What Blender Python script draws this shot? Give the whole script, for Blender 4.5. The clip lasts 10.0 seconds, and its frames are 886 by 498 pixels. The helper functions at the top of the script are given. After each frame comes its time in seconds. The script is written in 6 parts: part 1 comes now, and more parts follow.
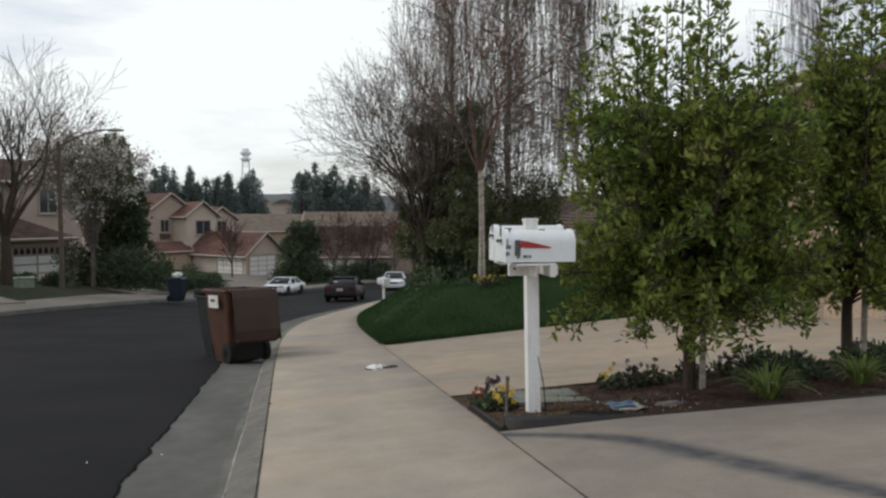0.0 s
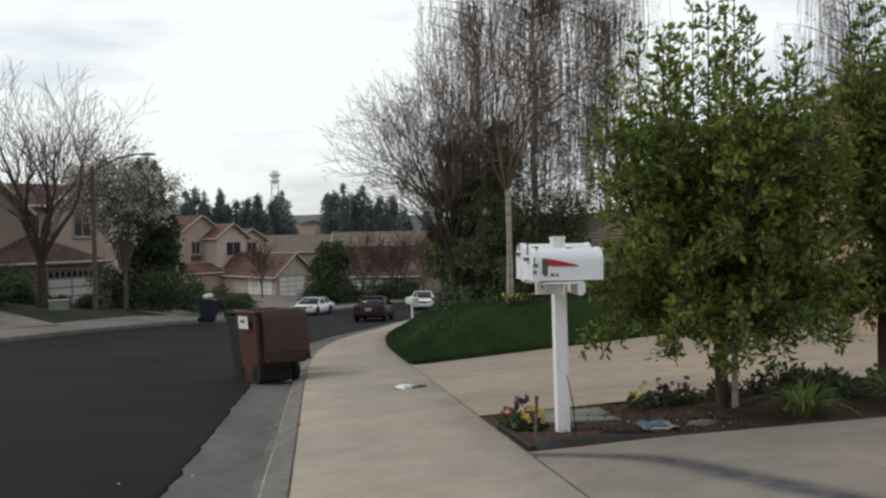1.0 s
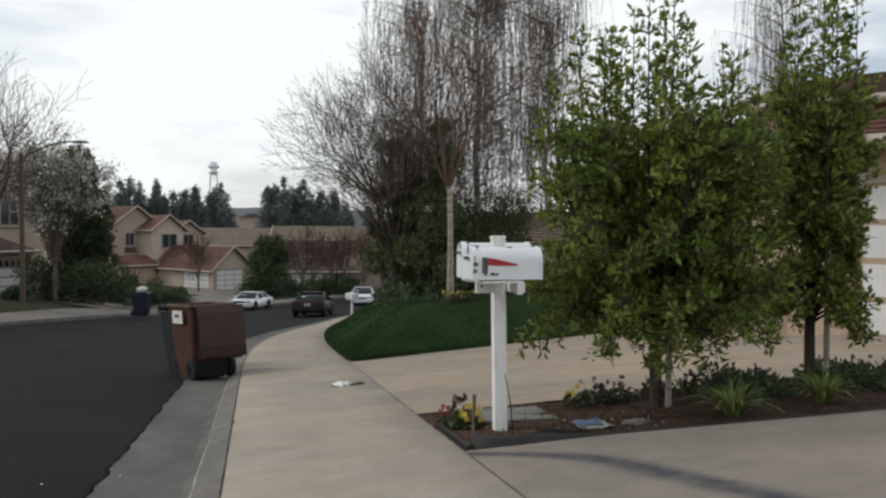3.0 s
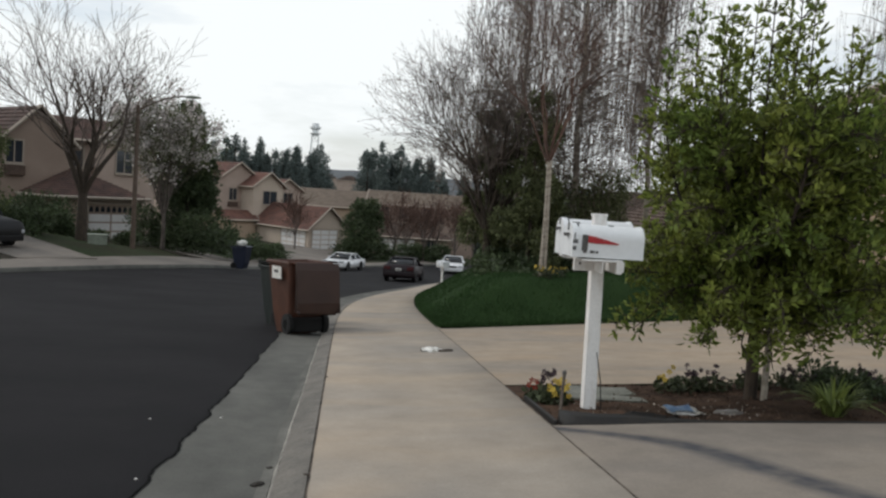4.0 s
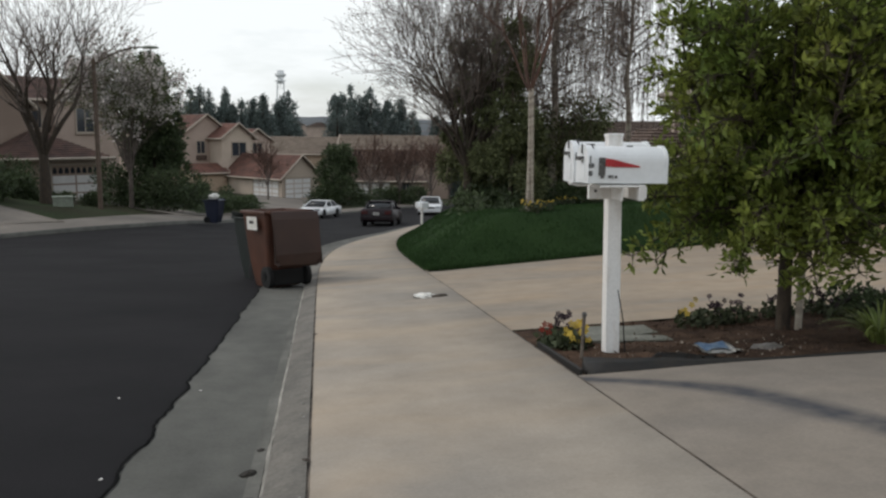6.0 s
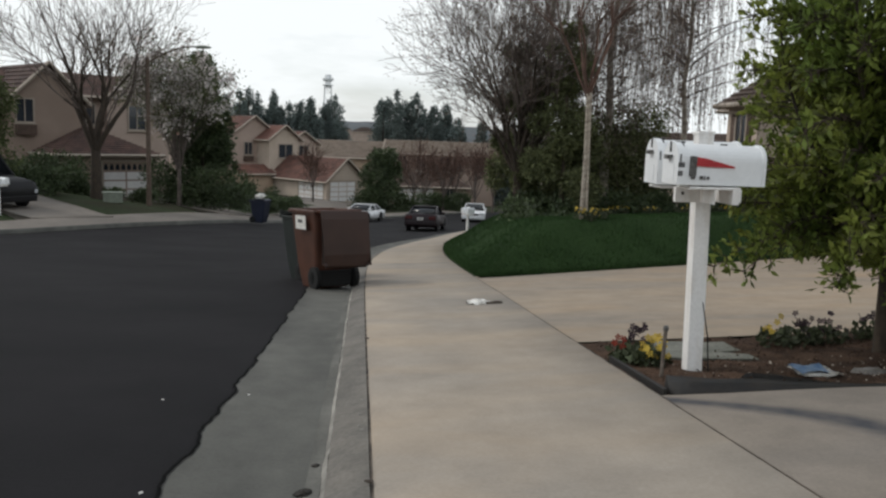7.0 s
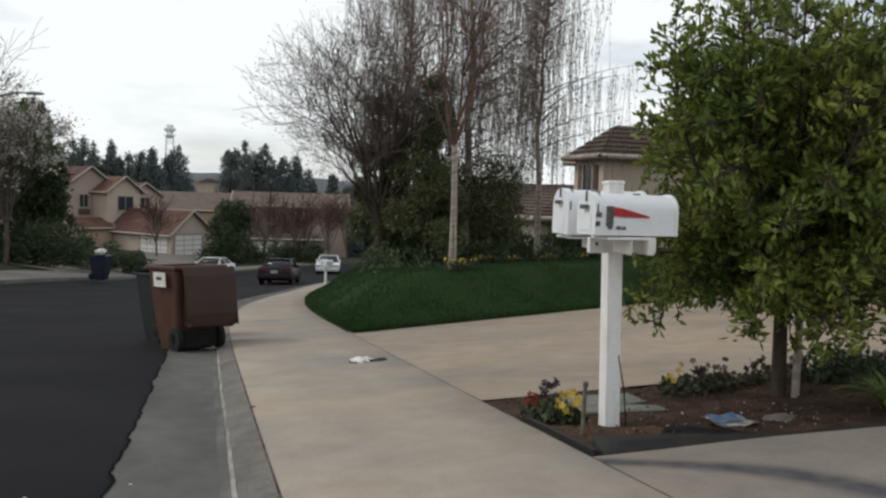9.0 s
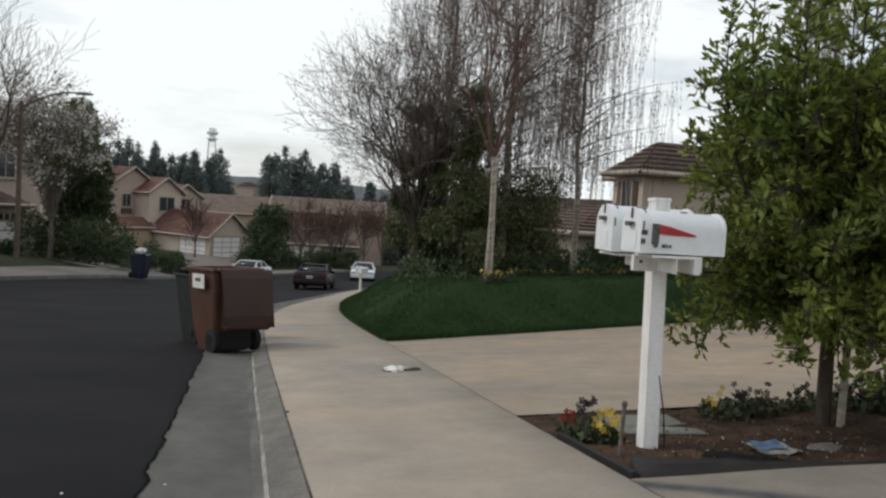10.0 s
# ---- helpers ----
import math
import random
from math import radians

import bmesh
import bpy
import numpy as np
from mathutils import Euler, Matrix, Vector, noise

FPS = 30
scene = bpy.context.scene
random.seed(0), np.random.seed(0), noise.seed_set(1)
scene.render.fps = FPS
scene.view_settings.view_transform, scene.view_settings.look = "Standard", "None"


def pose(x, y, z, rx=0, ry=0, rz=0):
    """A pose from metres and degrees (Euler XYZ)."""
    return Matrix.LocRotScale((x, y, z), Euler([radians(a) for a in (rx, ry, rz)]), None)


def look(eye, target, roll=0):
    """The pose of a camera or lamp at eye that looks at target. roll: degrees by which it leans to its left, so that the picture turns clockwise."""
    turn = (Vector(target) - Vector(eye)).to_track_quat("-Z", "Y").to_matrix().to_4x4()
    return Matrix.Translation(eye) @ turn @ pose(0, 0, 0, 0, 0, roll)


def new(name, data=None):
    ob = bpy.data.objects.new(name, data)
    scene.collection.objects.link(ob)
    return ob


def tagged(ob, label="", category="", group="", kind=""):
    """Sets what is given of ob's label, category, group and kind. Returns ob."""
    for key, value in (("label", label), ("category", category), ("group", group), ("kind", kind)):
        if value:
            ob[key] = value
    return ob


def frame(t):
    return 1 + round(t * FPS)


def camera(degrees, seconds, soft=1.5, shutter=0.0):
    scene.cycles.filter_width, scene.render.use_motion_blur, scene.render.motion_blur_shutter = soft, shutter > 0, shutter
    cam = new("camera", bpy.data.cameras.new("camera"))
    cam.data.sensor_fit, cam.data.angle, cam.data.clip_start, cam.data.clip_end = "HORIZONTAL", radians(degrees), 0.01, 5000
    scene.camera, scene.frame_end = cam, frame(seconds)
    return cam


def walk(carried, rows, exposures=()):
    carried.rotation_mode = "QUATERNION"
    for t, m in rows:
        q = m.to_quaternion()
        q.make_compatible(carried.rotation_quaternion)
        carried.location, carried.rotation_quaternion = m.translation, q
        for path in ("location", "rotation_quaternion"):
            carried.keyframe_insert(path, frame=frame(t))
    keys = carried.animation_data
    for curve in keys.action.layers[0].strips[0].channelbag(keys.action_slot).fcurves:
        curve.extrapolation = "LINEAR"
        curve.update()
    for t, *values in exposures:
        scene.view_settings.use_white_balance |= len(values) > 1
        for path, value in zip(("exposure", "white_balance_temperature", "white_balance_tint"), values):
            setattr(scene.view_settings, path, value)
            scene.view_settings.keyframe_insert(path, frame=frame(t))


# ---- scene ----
cam = camera(57.2, 10.0, soft=2.4)
PATH = [
    (0, (0.873, -1.65, 1.591), (1.18, 0.323, 1.488), -0.1),
    (0.5, (0.872, -1.653, 1.599), (1.119, 0.33, 1.522), -0.2),
    (1, (0.882, -1.653, 1.594), (1.121, 0.332, 1.538), -0.8),
    (1.5, (0.898, -1.647, 1.595), (1.191, 0.331, 1.564), -0.6),
    (2, (0.895, -1.686, 1.596), (1.256, 0.281, 1.639), -0.1),
    (2.2, (0.9, -1.67, 1.609), (1.294, 0.291, 1.631), 0.1),
    (3.3, (0.886, -1.618, 1.601), (1.248, 0.348, 1.526), 0.3),
    (3.5, (0.879, -1.672, 1.613), (1.193, 0.302, 1.539), 0.6),
    (4, (0.832, -1.645, 1.599), (0.994, 0.343, 1.455), 3.9),
    (4.5, (0.809, -1.526, 1.556), (0.889, 0.465, 1.39), 3.0),
    (5, (0.847, -1.338, 1.557), (1.09, 0.637, 1.349), 1.1),
    (5.5, (0.823, -1.218, 1.502), (1.084, 0.748, 1.239), 1.2),
    (5.7, (0.784, -1.113, 1.512), (0.997, 0.853, 1.213), 0.3),
    (6.8, (0.714, -0.68, 1.449), (0.984, 1.289, 1.225), 1.7),
    (7, (0.631, -0.59, 1.419), (0.755, 1.388, 1.149), 2.0),
    (7.5, (0.551, -0.35, 1.385), (0.623, 1.606, 0.977), 1.6),
    (8, (0.507, -0.29, 1.367), (0.713, 1.677, 1.072), 4.4),
    (8.5, (0.438, -0.203, 1.372), (0.865, 1.744, 1.207), 1.0),
    (9, (0.358, -0.231, 1.404), (0.841, 1.705, 1.27), 1.8),
    (9.5, (0.337, -0.209, 1.396), (0.777, 1.738, 1.271), 3.8),
    (10, (0.331, -0.19, 1.404), (0.73, 1.766, 1.292), 3.7),
]
walk(cam, [(t, look(eye, target, roll)) for t, eye, target, roll in PATH])

# ---- world, sun and exposure ----
SUN_ELEV, SUN_AZ = 42.0, -75.0        # degrees; azimuth from +y towards +x
world = bpy.data.worlds.new("world")
scene.world = world
world.use_nodes = True
wt = world.node_tree
wt.nodes.clear()


def wnode(kind, **kw):
    n = wt.nodes.new(kind)
    for k, v in kw.items():
        n.inputs[k].default_value = v
    return n


sky = wt.nodes.new("ShaderNodeTexSky")
sky.sky_type = "NISHITA"
sky.sun_disc = False
sky.sun_elevation, sky.sun_rotation = radians(SUN_ELEV), radians(SUN_AZ)
sky.air_density, sky.dust_density = 1.0, 2.0
gain = wt.nodes.new("ShaderNodeVectorMath")
gain.operation = "SCALE"
gain.inputs["Scale"].default_value = 0.12
wt.links.new(sky.outputs[0], gain.inputs[0])
co = wt.nodes.new("ShaderNodeTexCoord")
mp = wt.nodes.new("ShaderNodeMapping")
mp.inputs["Scale"].default_value = (1.0, 1.0, 4.5)
wt.links.new(co.outputs["Generated"], mp.inputs[0])
cloud = wnode("ShaderNodeTexNoise", Scale=2.2, Detail=7.0, Roughness=0.55)
wt.links.new(mp.outputs[0], cloud.inputs["Vector"])
ramp = wt.nodes.new("ShaderNodeValToRGB")
ramp.color_ramp.elements[0].position, ramp.color_ramp.elements[0].color = 0.30, (0.30, 0.30, 0.30, 1)
ramp.color_ramp.elements[1].position, ramp.color_ramp.elements[1].color = 0.50, (1, 1, 1, 1)
up_axis = wt.nodes.new("ShaderNodeSeparateXYZ")
wt.links.new(co.outputs["Generated"], up_axis.inputs[0])
thin = wt.nodes.new("ShaderNodeMapRange")
thin.inputs["From Min"].default_value, thin.inputs["From Max"].default_value = 0.25, 0.8
thin.inputs["To Min"].default_value, thin.inputs["To Max"].default_value = 0.0, 0.14
wt.links.new(up_axis.outputs[2], thin.inputs["Value"])
cover = wt.nodes.new("ShaderNodeMath")
cover.operation = "SUBTRACT"
wt.links.new(cloud.outputs[0], cover.inputs[0])
wt.links.new(thin.outputs[0], cover.inputs[1])
wt.links.new(cover.outputs[0], ramp.inputs[0])
mix = wt.nodes.new("ShaderNodeMix")
mix.data_type = "RGBA"
mix.inputs["B"].default_value = (0.96, 1.0, 1.01, 1)
wt.links.new(ramp.outputs[0], mix.inputs["Factor"])
wt.links.new(gain.outputs[0], mix.inputs["A"])
back = wnode("ShaderNodeBackground", Strength=1.0)
wt.links.new(mix.outputs["Result"], back.inputs[0])
wout = wt.nodes.new("ShaderNodeOutputWorld")
wt.links.new(back.outputs[0], wout.inputs[0])

sun_data = bpy.data.lights.new("sun", "SUN")
sun_data.energy, sun_data.angle, sun_data.color = 0.8, radians(14), (1.0, 0.95, 0.88)
sun = new("sun", sun_data)
_a, _e = radians(SUN_AZ), radians(SUN_ELEV)
sun.matrix_world = look((math.sin(_a) * math.cos(_e) * 60, math.cos(_a) * math.cos(_e) * 60, math.sin(_e) * 60), (0, 0, 0))

# ---- materials ----


def mat(name, base, other=None, rough=0.8, scale=6.0, fine=60.0, bump=0.2, metal=0.0, spec=0.4, island=0.0, sheen=0.0, through_light=0.0,
        stretch=(1, 1, 1), contrast=(0.35, 0.65), coat=0.0, dist=0.01, grain_of=0.2, mottle=0.0, stain=None):
    """Two colours mixed by a broad noise, a fine grain on top, bump and varying gloss."""
    m = bpy.data.materials.new(name)
    m.use_nodes = True
    nt = m.node_tree
    bsdf = nt.nodes["Principled BSDF"]
    other = other or tuple(c * 0.75 for c in base)
    tc = nt.nodes.new("ShaderNodeTexCoord")
    mpn = nt.nodes.new("ShaderNodeMapping")
    mpn.inputs["Scale"].default_value = stretch
    nt.links.new(tc.outputs["Object"], mpn.inputs[0])
    big = nt.nodes.new("ShaderNodeTexNoise")
    big.inputs["Scale"].default_value, big.inputs["Detail"].default_value = scale, 4.0
    small = nt.nodes.new("ShaderNodeTexNoise")
    small.inputs["Scale"].default_value, small.inputs["Detail"].default_value = fine, 3.0
    nt.links.new(mpn.outputs[0], big.inputs["Vector"])
    nt.links.new(tc.outputs["Object"], small.inputs["Vector"])
    rmp = nt.nodes.new("ShaderNodeMapRange")
    rmp.inputs["From Min"].default_value, rmp.inputs["From Max"].default_value = contrast
    nt.links.new(big.outputs[0], rmp.inputs["Value"])
    mx = nt.nodes.new("ShaderNodeMix")
    mx.data_type = "RGBA"
    mx.inputs["A"].default_value, mx.inputs["B"].default_value = (*base, 1), (*other, 1)
    nt.links.new(rmp.outputs[0], mx.inputs["Factor"])
    grain = nt.nodes.new("ShaderNodeMapRange")
    grain.inputs["From Min"].default_value, grain.inputs["From Max"].default_value = 0.25, 0.75
    grain.inputs["To Min"].default_value, grain.inputs["To Max"].default_value = 1 - grain_of, 1 + grain_of
    nt.links.new(small.outputs[0], grain.inputs["Value"])
    mul = nt.nodes.new("ShaderNodeVectorMath")
    mul.operation = "SCALE"
    nt.links.new(mx.outputs["Result"], mul.inputs[0])
    nt.links.new(grain.outputs[0], mul.inputs["Scale"])
    colour = mul.outputs[0]
    if stain:
        # broad stains with soft ragged outlines, streaked along the slab
        sm = nt.nodes.new("ShaderNodeMapping")
        sm.inputs["Scale"].default_value = (0.55, 1.25, 1.0)
        sm.inputs["Location"].default_value = (3.7, 1.9, 0.0)
        nt.links.new(tc.outputs["Object"], sm.inputs[0])
        sn = nt.nodes.new("ShaderNodeTexNoise")
        sn.inputs["Scale"].default_value, sn.inputs["Detail"].default_value, sn.inputs["Distortion"].default_value = 0.85, 6.0, 0.6
        nt.links.new(sm.outputs[0], sn.inputs["Vector"])
        sr = nt.nodes.new("ShaderNodeMapRange")
        sr.inputs["From Min"].default_value, sr.inputs["From Max"].default_value = 0.46, 0.74
        sr.inputs["To Max"].default_value = 0.6
        nt.links.new(sn.outputs[0], sr.inputs["Value"])
        sx = nt.nodes.new("ShaderNodeMix")
        sx.data_type = "RGBA"
        sx.inputs["B"].default_value = (*stain, 1)
        nt.links.new(sr.outputs[0], sx.inputs["Factor"])
        nt.links.new(colour, sx.inputs["A"])
        colour = sx.outputs["Result"]
    if mottle:
        mid = nt.nodes.new("ShaderNodeTexNoise")
        mid.inputs["Scale"].default_value, mid.inputs["Detail"].default_value, mid.inputs["Roughness"].default_value = 3.3, 9.0, 0.68
        nt.links.new(tc.outputs["Object"], mid.inputs["Vector"])
        r3 = nt.nodes.new("ShaderNodeMapRange")
        r3.inputs["From Min"].default_value, r3.inputs["From Max"].default_value = 0.3, 0.7
        r3.inputs["To Min"].default_value, r3.inputs["To Max"].default_value = 1 - mottle, 1 + mottle
        nt.links.new(mid.outputs[0], r3.inputs["Value"])
        m3 = nt.nodes.new("ShaderNodeVectorMath")
        m3.operation = "SCALE"
        nt.links.new(colour, m3.inputs[0])
        nt.links.new(r3.outputs[0], m3.inputs["Scale"])
        colour = m3.outputs[0]
    if island:
        geo = nt.nodes.new("ShaderNodeNewGeometry")
        r2 = nt.nodes.new("ShaderNodeMapRange")
        r2.inputs["To Min"].default_value, r2.inputs["To Max"].default_value = 1 - island, 1 + island
        nt.links.new(geo.outputs["Random Per Island"], r2.inputs["Value"])
        m2 = nt.nodes.new("ShaderNodeVectorMath")
        m2.operation = "SCALE"
        nt.links.new(colour, m2.inputs[0])
        nt.links.new(r2.outputs[0], m2.inputs["Scale"])
        colour = m2.outputs[0]
    nt.links.new(colour, bsdf.inputs["Base Color"])
    bsdf.inputs["Roughness"].default_value = rough
    bsdf.inputs["Metallic"].default_value = metal
    bsdf.inputs["Specular IOR Level"].default_value = spec
    bsdf.inputs["Coat Weight"].default_value = coat
    rr = nt.nodes.new("ShaderNodeMapRange")
    rr.inputs["To Min"].default_value, rr.inputs["To Max"].default_value = max(0.02, rough - 0.12), min(1, rough + 0.12)
    nt.links.new(big.outputs[0], rr.inputs["Value"])
    nt.links.new(rr.outputs[0], bsdf.inputs["Roughness"])
    if bump:
        b = nt.nodes.new("ShaderNodeBump")
        b.inputs["Strength"].default_value, b.inputs["Distance"].default_value = bump, dist
        nt.links.new(small.outputs[0], b.inputs["Height"])
        nt.links.new(b.outputs[0], bsdf.inputs["Normal"])
    if through_light:
        tr = nt.nodes.new("ShaderNodeBsdfTranslucent")
        nt.links.new(colour, tr.inputs[0])
        ms = nt.nodes.new("ShaderNodeMixShader")
        ms.inputs[0].default_value = through_light
        nt.links.new(bsdf.outputs[0], ms.inputs[1])
        nt.links.new(tr.outputs[0], ms.inputs[2])
        nt.links.new(ms.outputs[0], nt.nodes["Material Output"].inputs[0])
    return m


def glass_mat(name, tint, rough=0.05):
    m = bpy.data.materials.new(name)
    m.use_nodes = True
    b = m.node_tree.nodes["Principled BSDF"]
    b.inputs["Base Color"].default_value = (*tint, 1)
    b.inputs["Roughness"].default_value = rough
    b.inputs["Specular IOR Level"].default_value = 0.6
    return m


ASPHALT = mat("asphalt", (0.0132, 0.0124, 0.0137), (0.0096, 0.0094, 0.0104), rough=0.93, scale=0.5, fine=90, bump=0.35, spec=0.12, mottle=0.12)
CONCRETE = mat("pavement concrete", (0.362, 0.310, 0.250), (0.268, 0.243, 0.212), rough=0.92, scale=0.7, fine=70, grain_of=0.08, bump=0.03, stretch=(0.75, 1.0, 1), spec=0.15, contrast=(0.3, 0.7), mottle=0.12, stain=(0.41, 0.318, 0.225))
DRIVE = mat("driveway concrete", (0.37, 0.298, 0.222), (0.27, 0.236, 0.197), rough=0.92, scale=0.7, fine=70, grain_of=0.08, bump=0.03, stretch=(0.4, 1.3, 1), spec=0.15, contrast=(0.3, 0.7), mottle=0.14, stain=(0.40, 0.285, 0.18))
GUTTER = mat("gutter concrete", (0.128, 0.126, 0.112), (0.088, 0.087, 0.079), rough=0.92, scale=1.2, fine=70, grain_of=0.10, bump=0.04, stretch=(1.6, 0.5, 1), spec=0.2, mottle=0.16)
LIP = mat("worn gutter edge", (0.33, 0.315, 0.28), (0.14, 0.135, 0.12), rough=0.9, scale=4.0, fine=60, bump=0.15, mottle=0.25)
WEAR = mat("scoured gutter concrete", (0.160, 0.156, 0.139), (0.112, 0.110, 0.098), rough=0.92, scale=1.6, fine=70, grain_of=0.12, bump=0.04, stretch=(4.0, 0.6, 1), spec=0.15, contrast=(0.35, 0.6), mottle=0.2)
APRON = mat("stained kerb concrete", (0.118, 0.110, 0.096), (0.175, 0.160, 0.138), rough=0.92, scale=4, fine=50, bump=0.2, mottle=0.22)
JOINT = mat("joint filler", (0.045, 0.037, 0.03), (0.20, 0.165, 0.13), rough=1, scale=5, fine=80)
SOIL = mat("mulch soil", (0.092, 0.058, 0.040), (0.048, 0.032, 0.023), rough=1, scale=5, fine=55, bump=0.9, spec=0.1, dist=0.03, mottle=0.25)
CHIP = mat("wood chips", (0.085, 0.052, 0.034), (0.05, 0.03, 0.022), rough=1, scale=30, fine=80, island=0.5)
SEAM_SHADE = mat("shadow-black crack", (0.006, 0.006, 0.006), (0.003, 0.003, 0.003), rough=1, scale=8, fine=40, spec=0.05)
EDGING = mat("black edging", (0.010, 0.010, 0.010), (0.022, 0.019, 0.016), rough=0.7, scale=8, fine=40)
LAWN = mat("lawn", (0.026, 0.052, 0.016), (0.02, 0.042, 0.013), rough=1, scale=1.5, fine=70, bump=0.8, spec=0.1, dist=0.03)
GRASS = mat("grass blades", (0.034, 0.072, 0.022), (0.026, 0.056, 0.017), rough=0.8, scale=1.2, fine=30, bump=0, island=0.35, through_light=0.25, spec=0.2)
GROUND = mat("rough ground", (0.030, 0.045, 0.019), (0.040, 0.037, 0.024), rough=1, scale=0.25, fine=6, bump=0.5, spec=0.1)
WHITE_WOOD = mat("white painted wood", (0.78, 0.77, 0.75), (0.62, 0.58, 0.53), rough=0.65, scale=9, fine=60, bump=0.1, stretch=(2, 2, 0.4), contrast=(0.5, 0.8), grain_of=0.07)
WHITE_METAL = mat("white enamel", (0.80, 0.82, 0.83), (0.74, 0.755, 0.755), rough=0.38, scale=5, fine=40, bump=0, contrast=(0.45, 0.9), grain_of=0.04)
DARK_METAL = mat("dull steel", (0.16, 0.16, 0.155), (0.09, 0.085, 0.08), rough=0.5, metal=0.6, scale=20, fine=90)
DEAD = mat("rotted leaf", (0.030, 0.025, 0.019), (0.016, 0.014, 0.011), rough=0.9, scale=30, fine=80)
RUST = mat("rusty pipe", (0.20, 0.17, 0.14), (0.11, 0.09, 0.075), rough=0.8, metal=0.3, scale=20, fine=90)
FLAG_RED = mat("red flag paint", (0.46, 0.03, 0.035), (0.36, 0.025, 0.03), rough=0.5, scale=10, fine=40, grain_of=0.04)
INK = mat("black ink", (0.03, 0.03, 0.03), rough=0.7)
BIN_BROWN = mat("brown moulded plastic", (0.092, 0.036, 0.021), (0.066, 0.027, 0.017), rough=0.5, scale=3, fine=120, bump=0.06, grain_of=0.04)
BIN_LID = mat("brown lid plastic", (0.040, 0.0175, 0.0112), (0.030, 0.0138, 0.0092), rough=0.5, scale=3, fine=120, bump=0.06, grain_of=0.04)
BIN_GREEN = mat("dark green plastic", (0.012, 0.018, 0.0156), (0.009, 0.0132, 0.012), rough=0.55, scale=3, fine=120, bump=0.06, grain_of=0.04)
BIN_BLUE = mat("dark blue plastic", (0.010, 0.014, 0.034), (0.008, 0.012, 0.028), rough=0.55, scale=3, fine=120, bump=0.06, grain_of=0.04)
RUBBER = mat("black rubber", (0.008, 0.008, 0.008), (0.012, 0.012, 0.012), rough=0.85, scale=10, fine=80)
PAPER = mat("white paper", (0.75, 0.74, 0.70), (0.65, 0.63, 0.58), rough=0.9, scale=15, fine=50)
BLUE_PRINT = mat("blue print", (0.14, 0.24, 0.40), (0.30, 0.40, 0.52), rough=0.6, scale=18, fine=60)
WRAP = mat("dull clear wrap", (0.20, 0.185, 0.17), (0.13, 0.12, 0.11), rough=0.35, scale=14, fine=50, spec=0.5)
STONE = mat("flat stone", (0.21, 0.21, 0.18), (0.15, 0.155, 0.13), rough=0.9, scale=6, fine=40, bump=0.3)
BARK = mat("brown bark", (0.0665, 0.049, 0.035), (0.035, 0.028, 0.0224), rough=0.95, scale=6, fine=40, bump=0.8, stretch=(3, 3, 0.6))
BARK_PALE = mat("pale bark", (0.43, 0.385, 0.32), (0.215, 0.185, 0.155), rough=0.9, scale=5, fine=30, bump=0.4, stretch=(1, 1, 3))
BARK_GREY = mat("grey bark", (0.14, 0.115, 0.10), (0.08, 0.066, 0.058), rough=0.95, scale=6, fine=40, bump=0.5)
TWIG_RED = mat("red-brown twigs", (0.135, 0.078, 0.058), (0.09, 0.055, 0.044), rough=0.9, island=0.35)
TWIG = mat("grey-brown twigs", (0.17, 0.138, 0.12), (0.12, 0.098, 0.085), rough=0.9, island=0.35)
LEAF = mat("olive laurel leaves", (0.225, 0.252, 0.055), (0.125, 0.178, 0.038), rough=0.48, scale=1.6, fine=20, bump=0, island=0.6, through_light=0.5, spec=0.35)
LEAF_DRY = mat("bronze dry leaves", (0.27, 0.205, 0.17), (0.17, 0.13, 0.105), rough=0.8, island=0.45, through_light=0.45)
LEAF_DARK = mat("dark evergreen leaves", (0.070, 0.096, 0.042), (0.052, 0.074, 0.033), rough=0.6, scale=0.8, fine=12, bump=0, island=0.5, through_light=0.2)
LEAF_OLIVE = mat("drab olive leaves", (0.138, 0.155, 0.066), (0.098, 0.112, 0.048), rough=0.7, scale=0.8, fine=12, bump=0, island=0.5, through_light=0.25)
# Paler and bluer than real needles: distance haze is mixed into this colour.
LEAF_PINE_HAZED = mat("hazed far conifer foliage", (0.138, 0.168, 0.156), (0.104, 0.134, 0.125), rough=0.8, scale=0.4, fine=6, bump=0, island=0.4, through_light=0.15)
LEAF_LIGHT = mat("fresh willow leaves", (0.120, 0.145, 0.055), (0.085, 0.108, 0.040), rough=0.6, island=0.4, through_light=0.35)
BLOSSOM = mat("white blossom", (0.80, 0.75, 0.73), (0.66, 0.60, 0.59), rough=0.8, island=0.4, through_light=0.5)
STRAP = mat("strap leaves", (0.22, 0.26, 0.07), (0.14, 0.19, 0.05), rough=0.5, scale=4, fine=20, bump=0, island=0.4, through_light=0.3)
PETAL_YELLOW = mat("yellow petals", (0.58, 0.43, 0.07), (0.46, 0.32, 0.05), rough=0.7, island=0.2, through_light=0.2)
PETAL_RED = mat("red petals", (0.26, 0.03, 0.014), (0.20, 0.025, 0.014), rough=0.7, island=0.2, through_light=0.2)
PETAL_DARK = mat("dark violet petals", (0.022, 0.012, 0.020), (0.04, 0.02, 0.03), rough=0.7, island=0.3)
LEAF_PANSY = mat("pansy leaves", (0.065, 0.08, 0.04), (0.045, 0.055, 0.028), rough=0.7, island=0.4, through_light=0.2)
STUCCO = mat("beige stucco", (0.504, 0.378, 0.28), (0.434, 0.329, 0.245), rough=0.95, scale=0.7, fine=25, bump=0.3, spec=0.2)
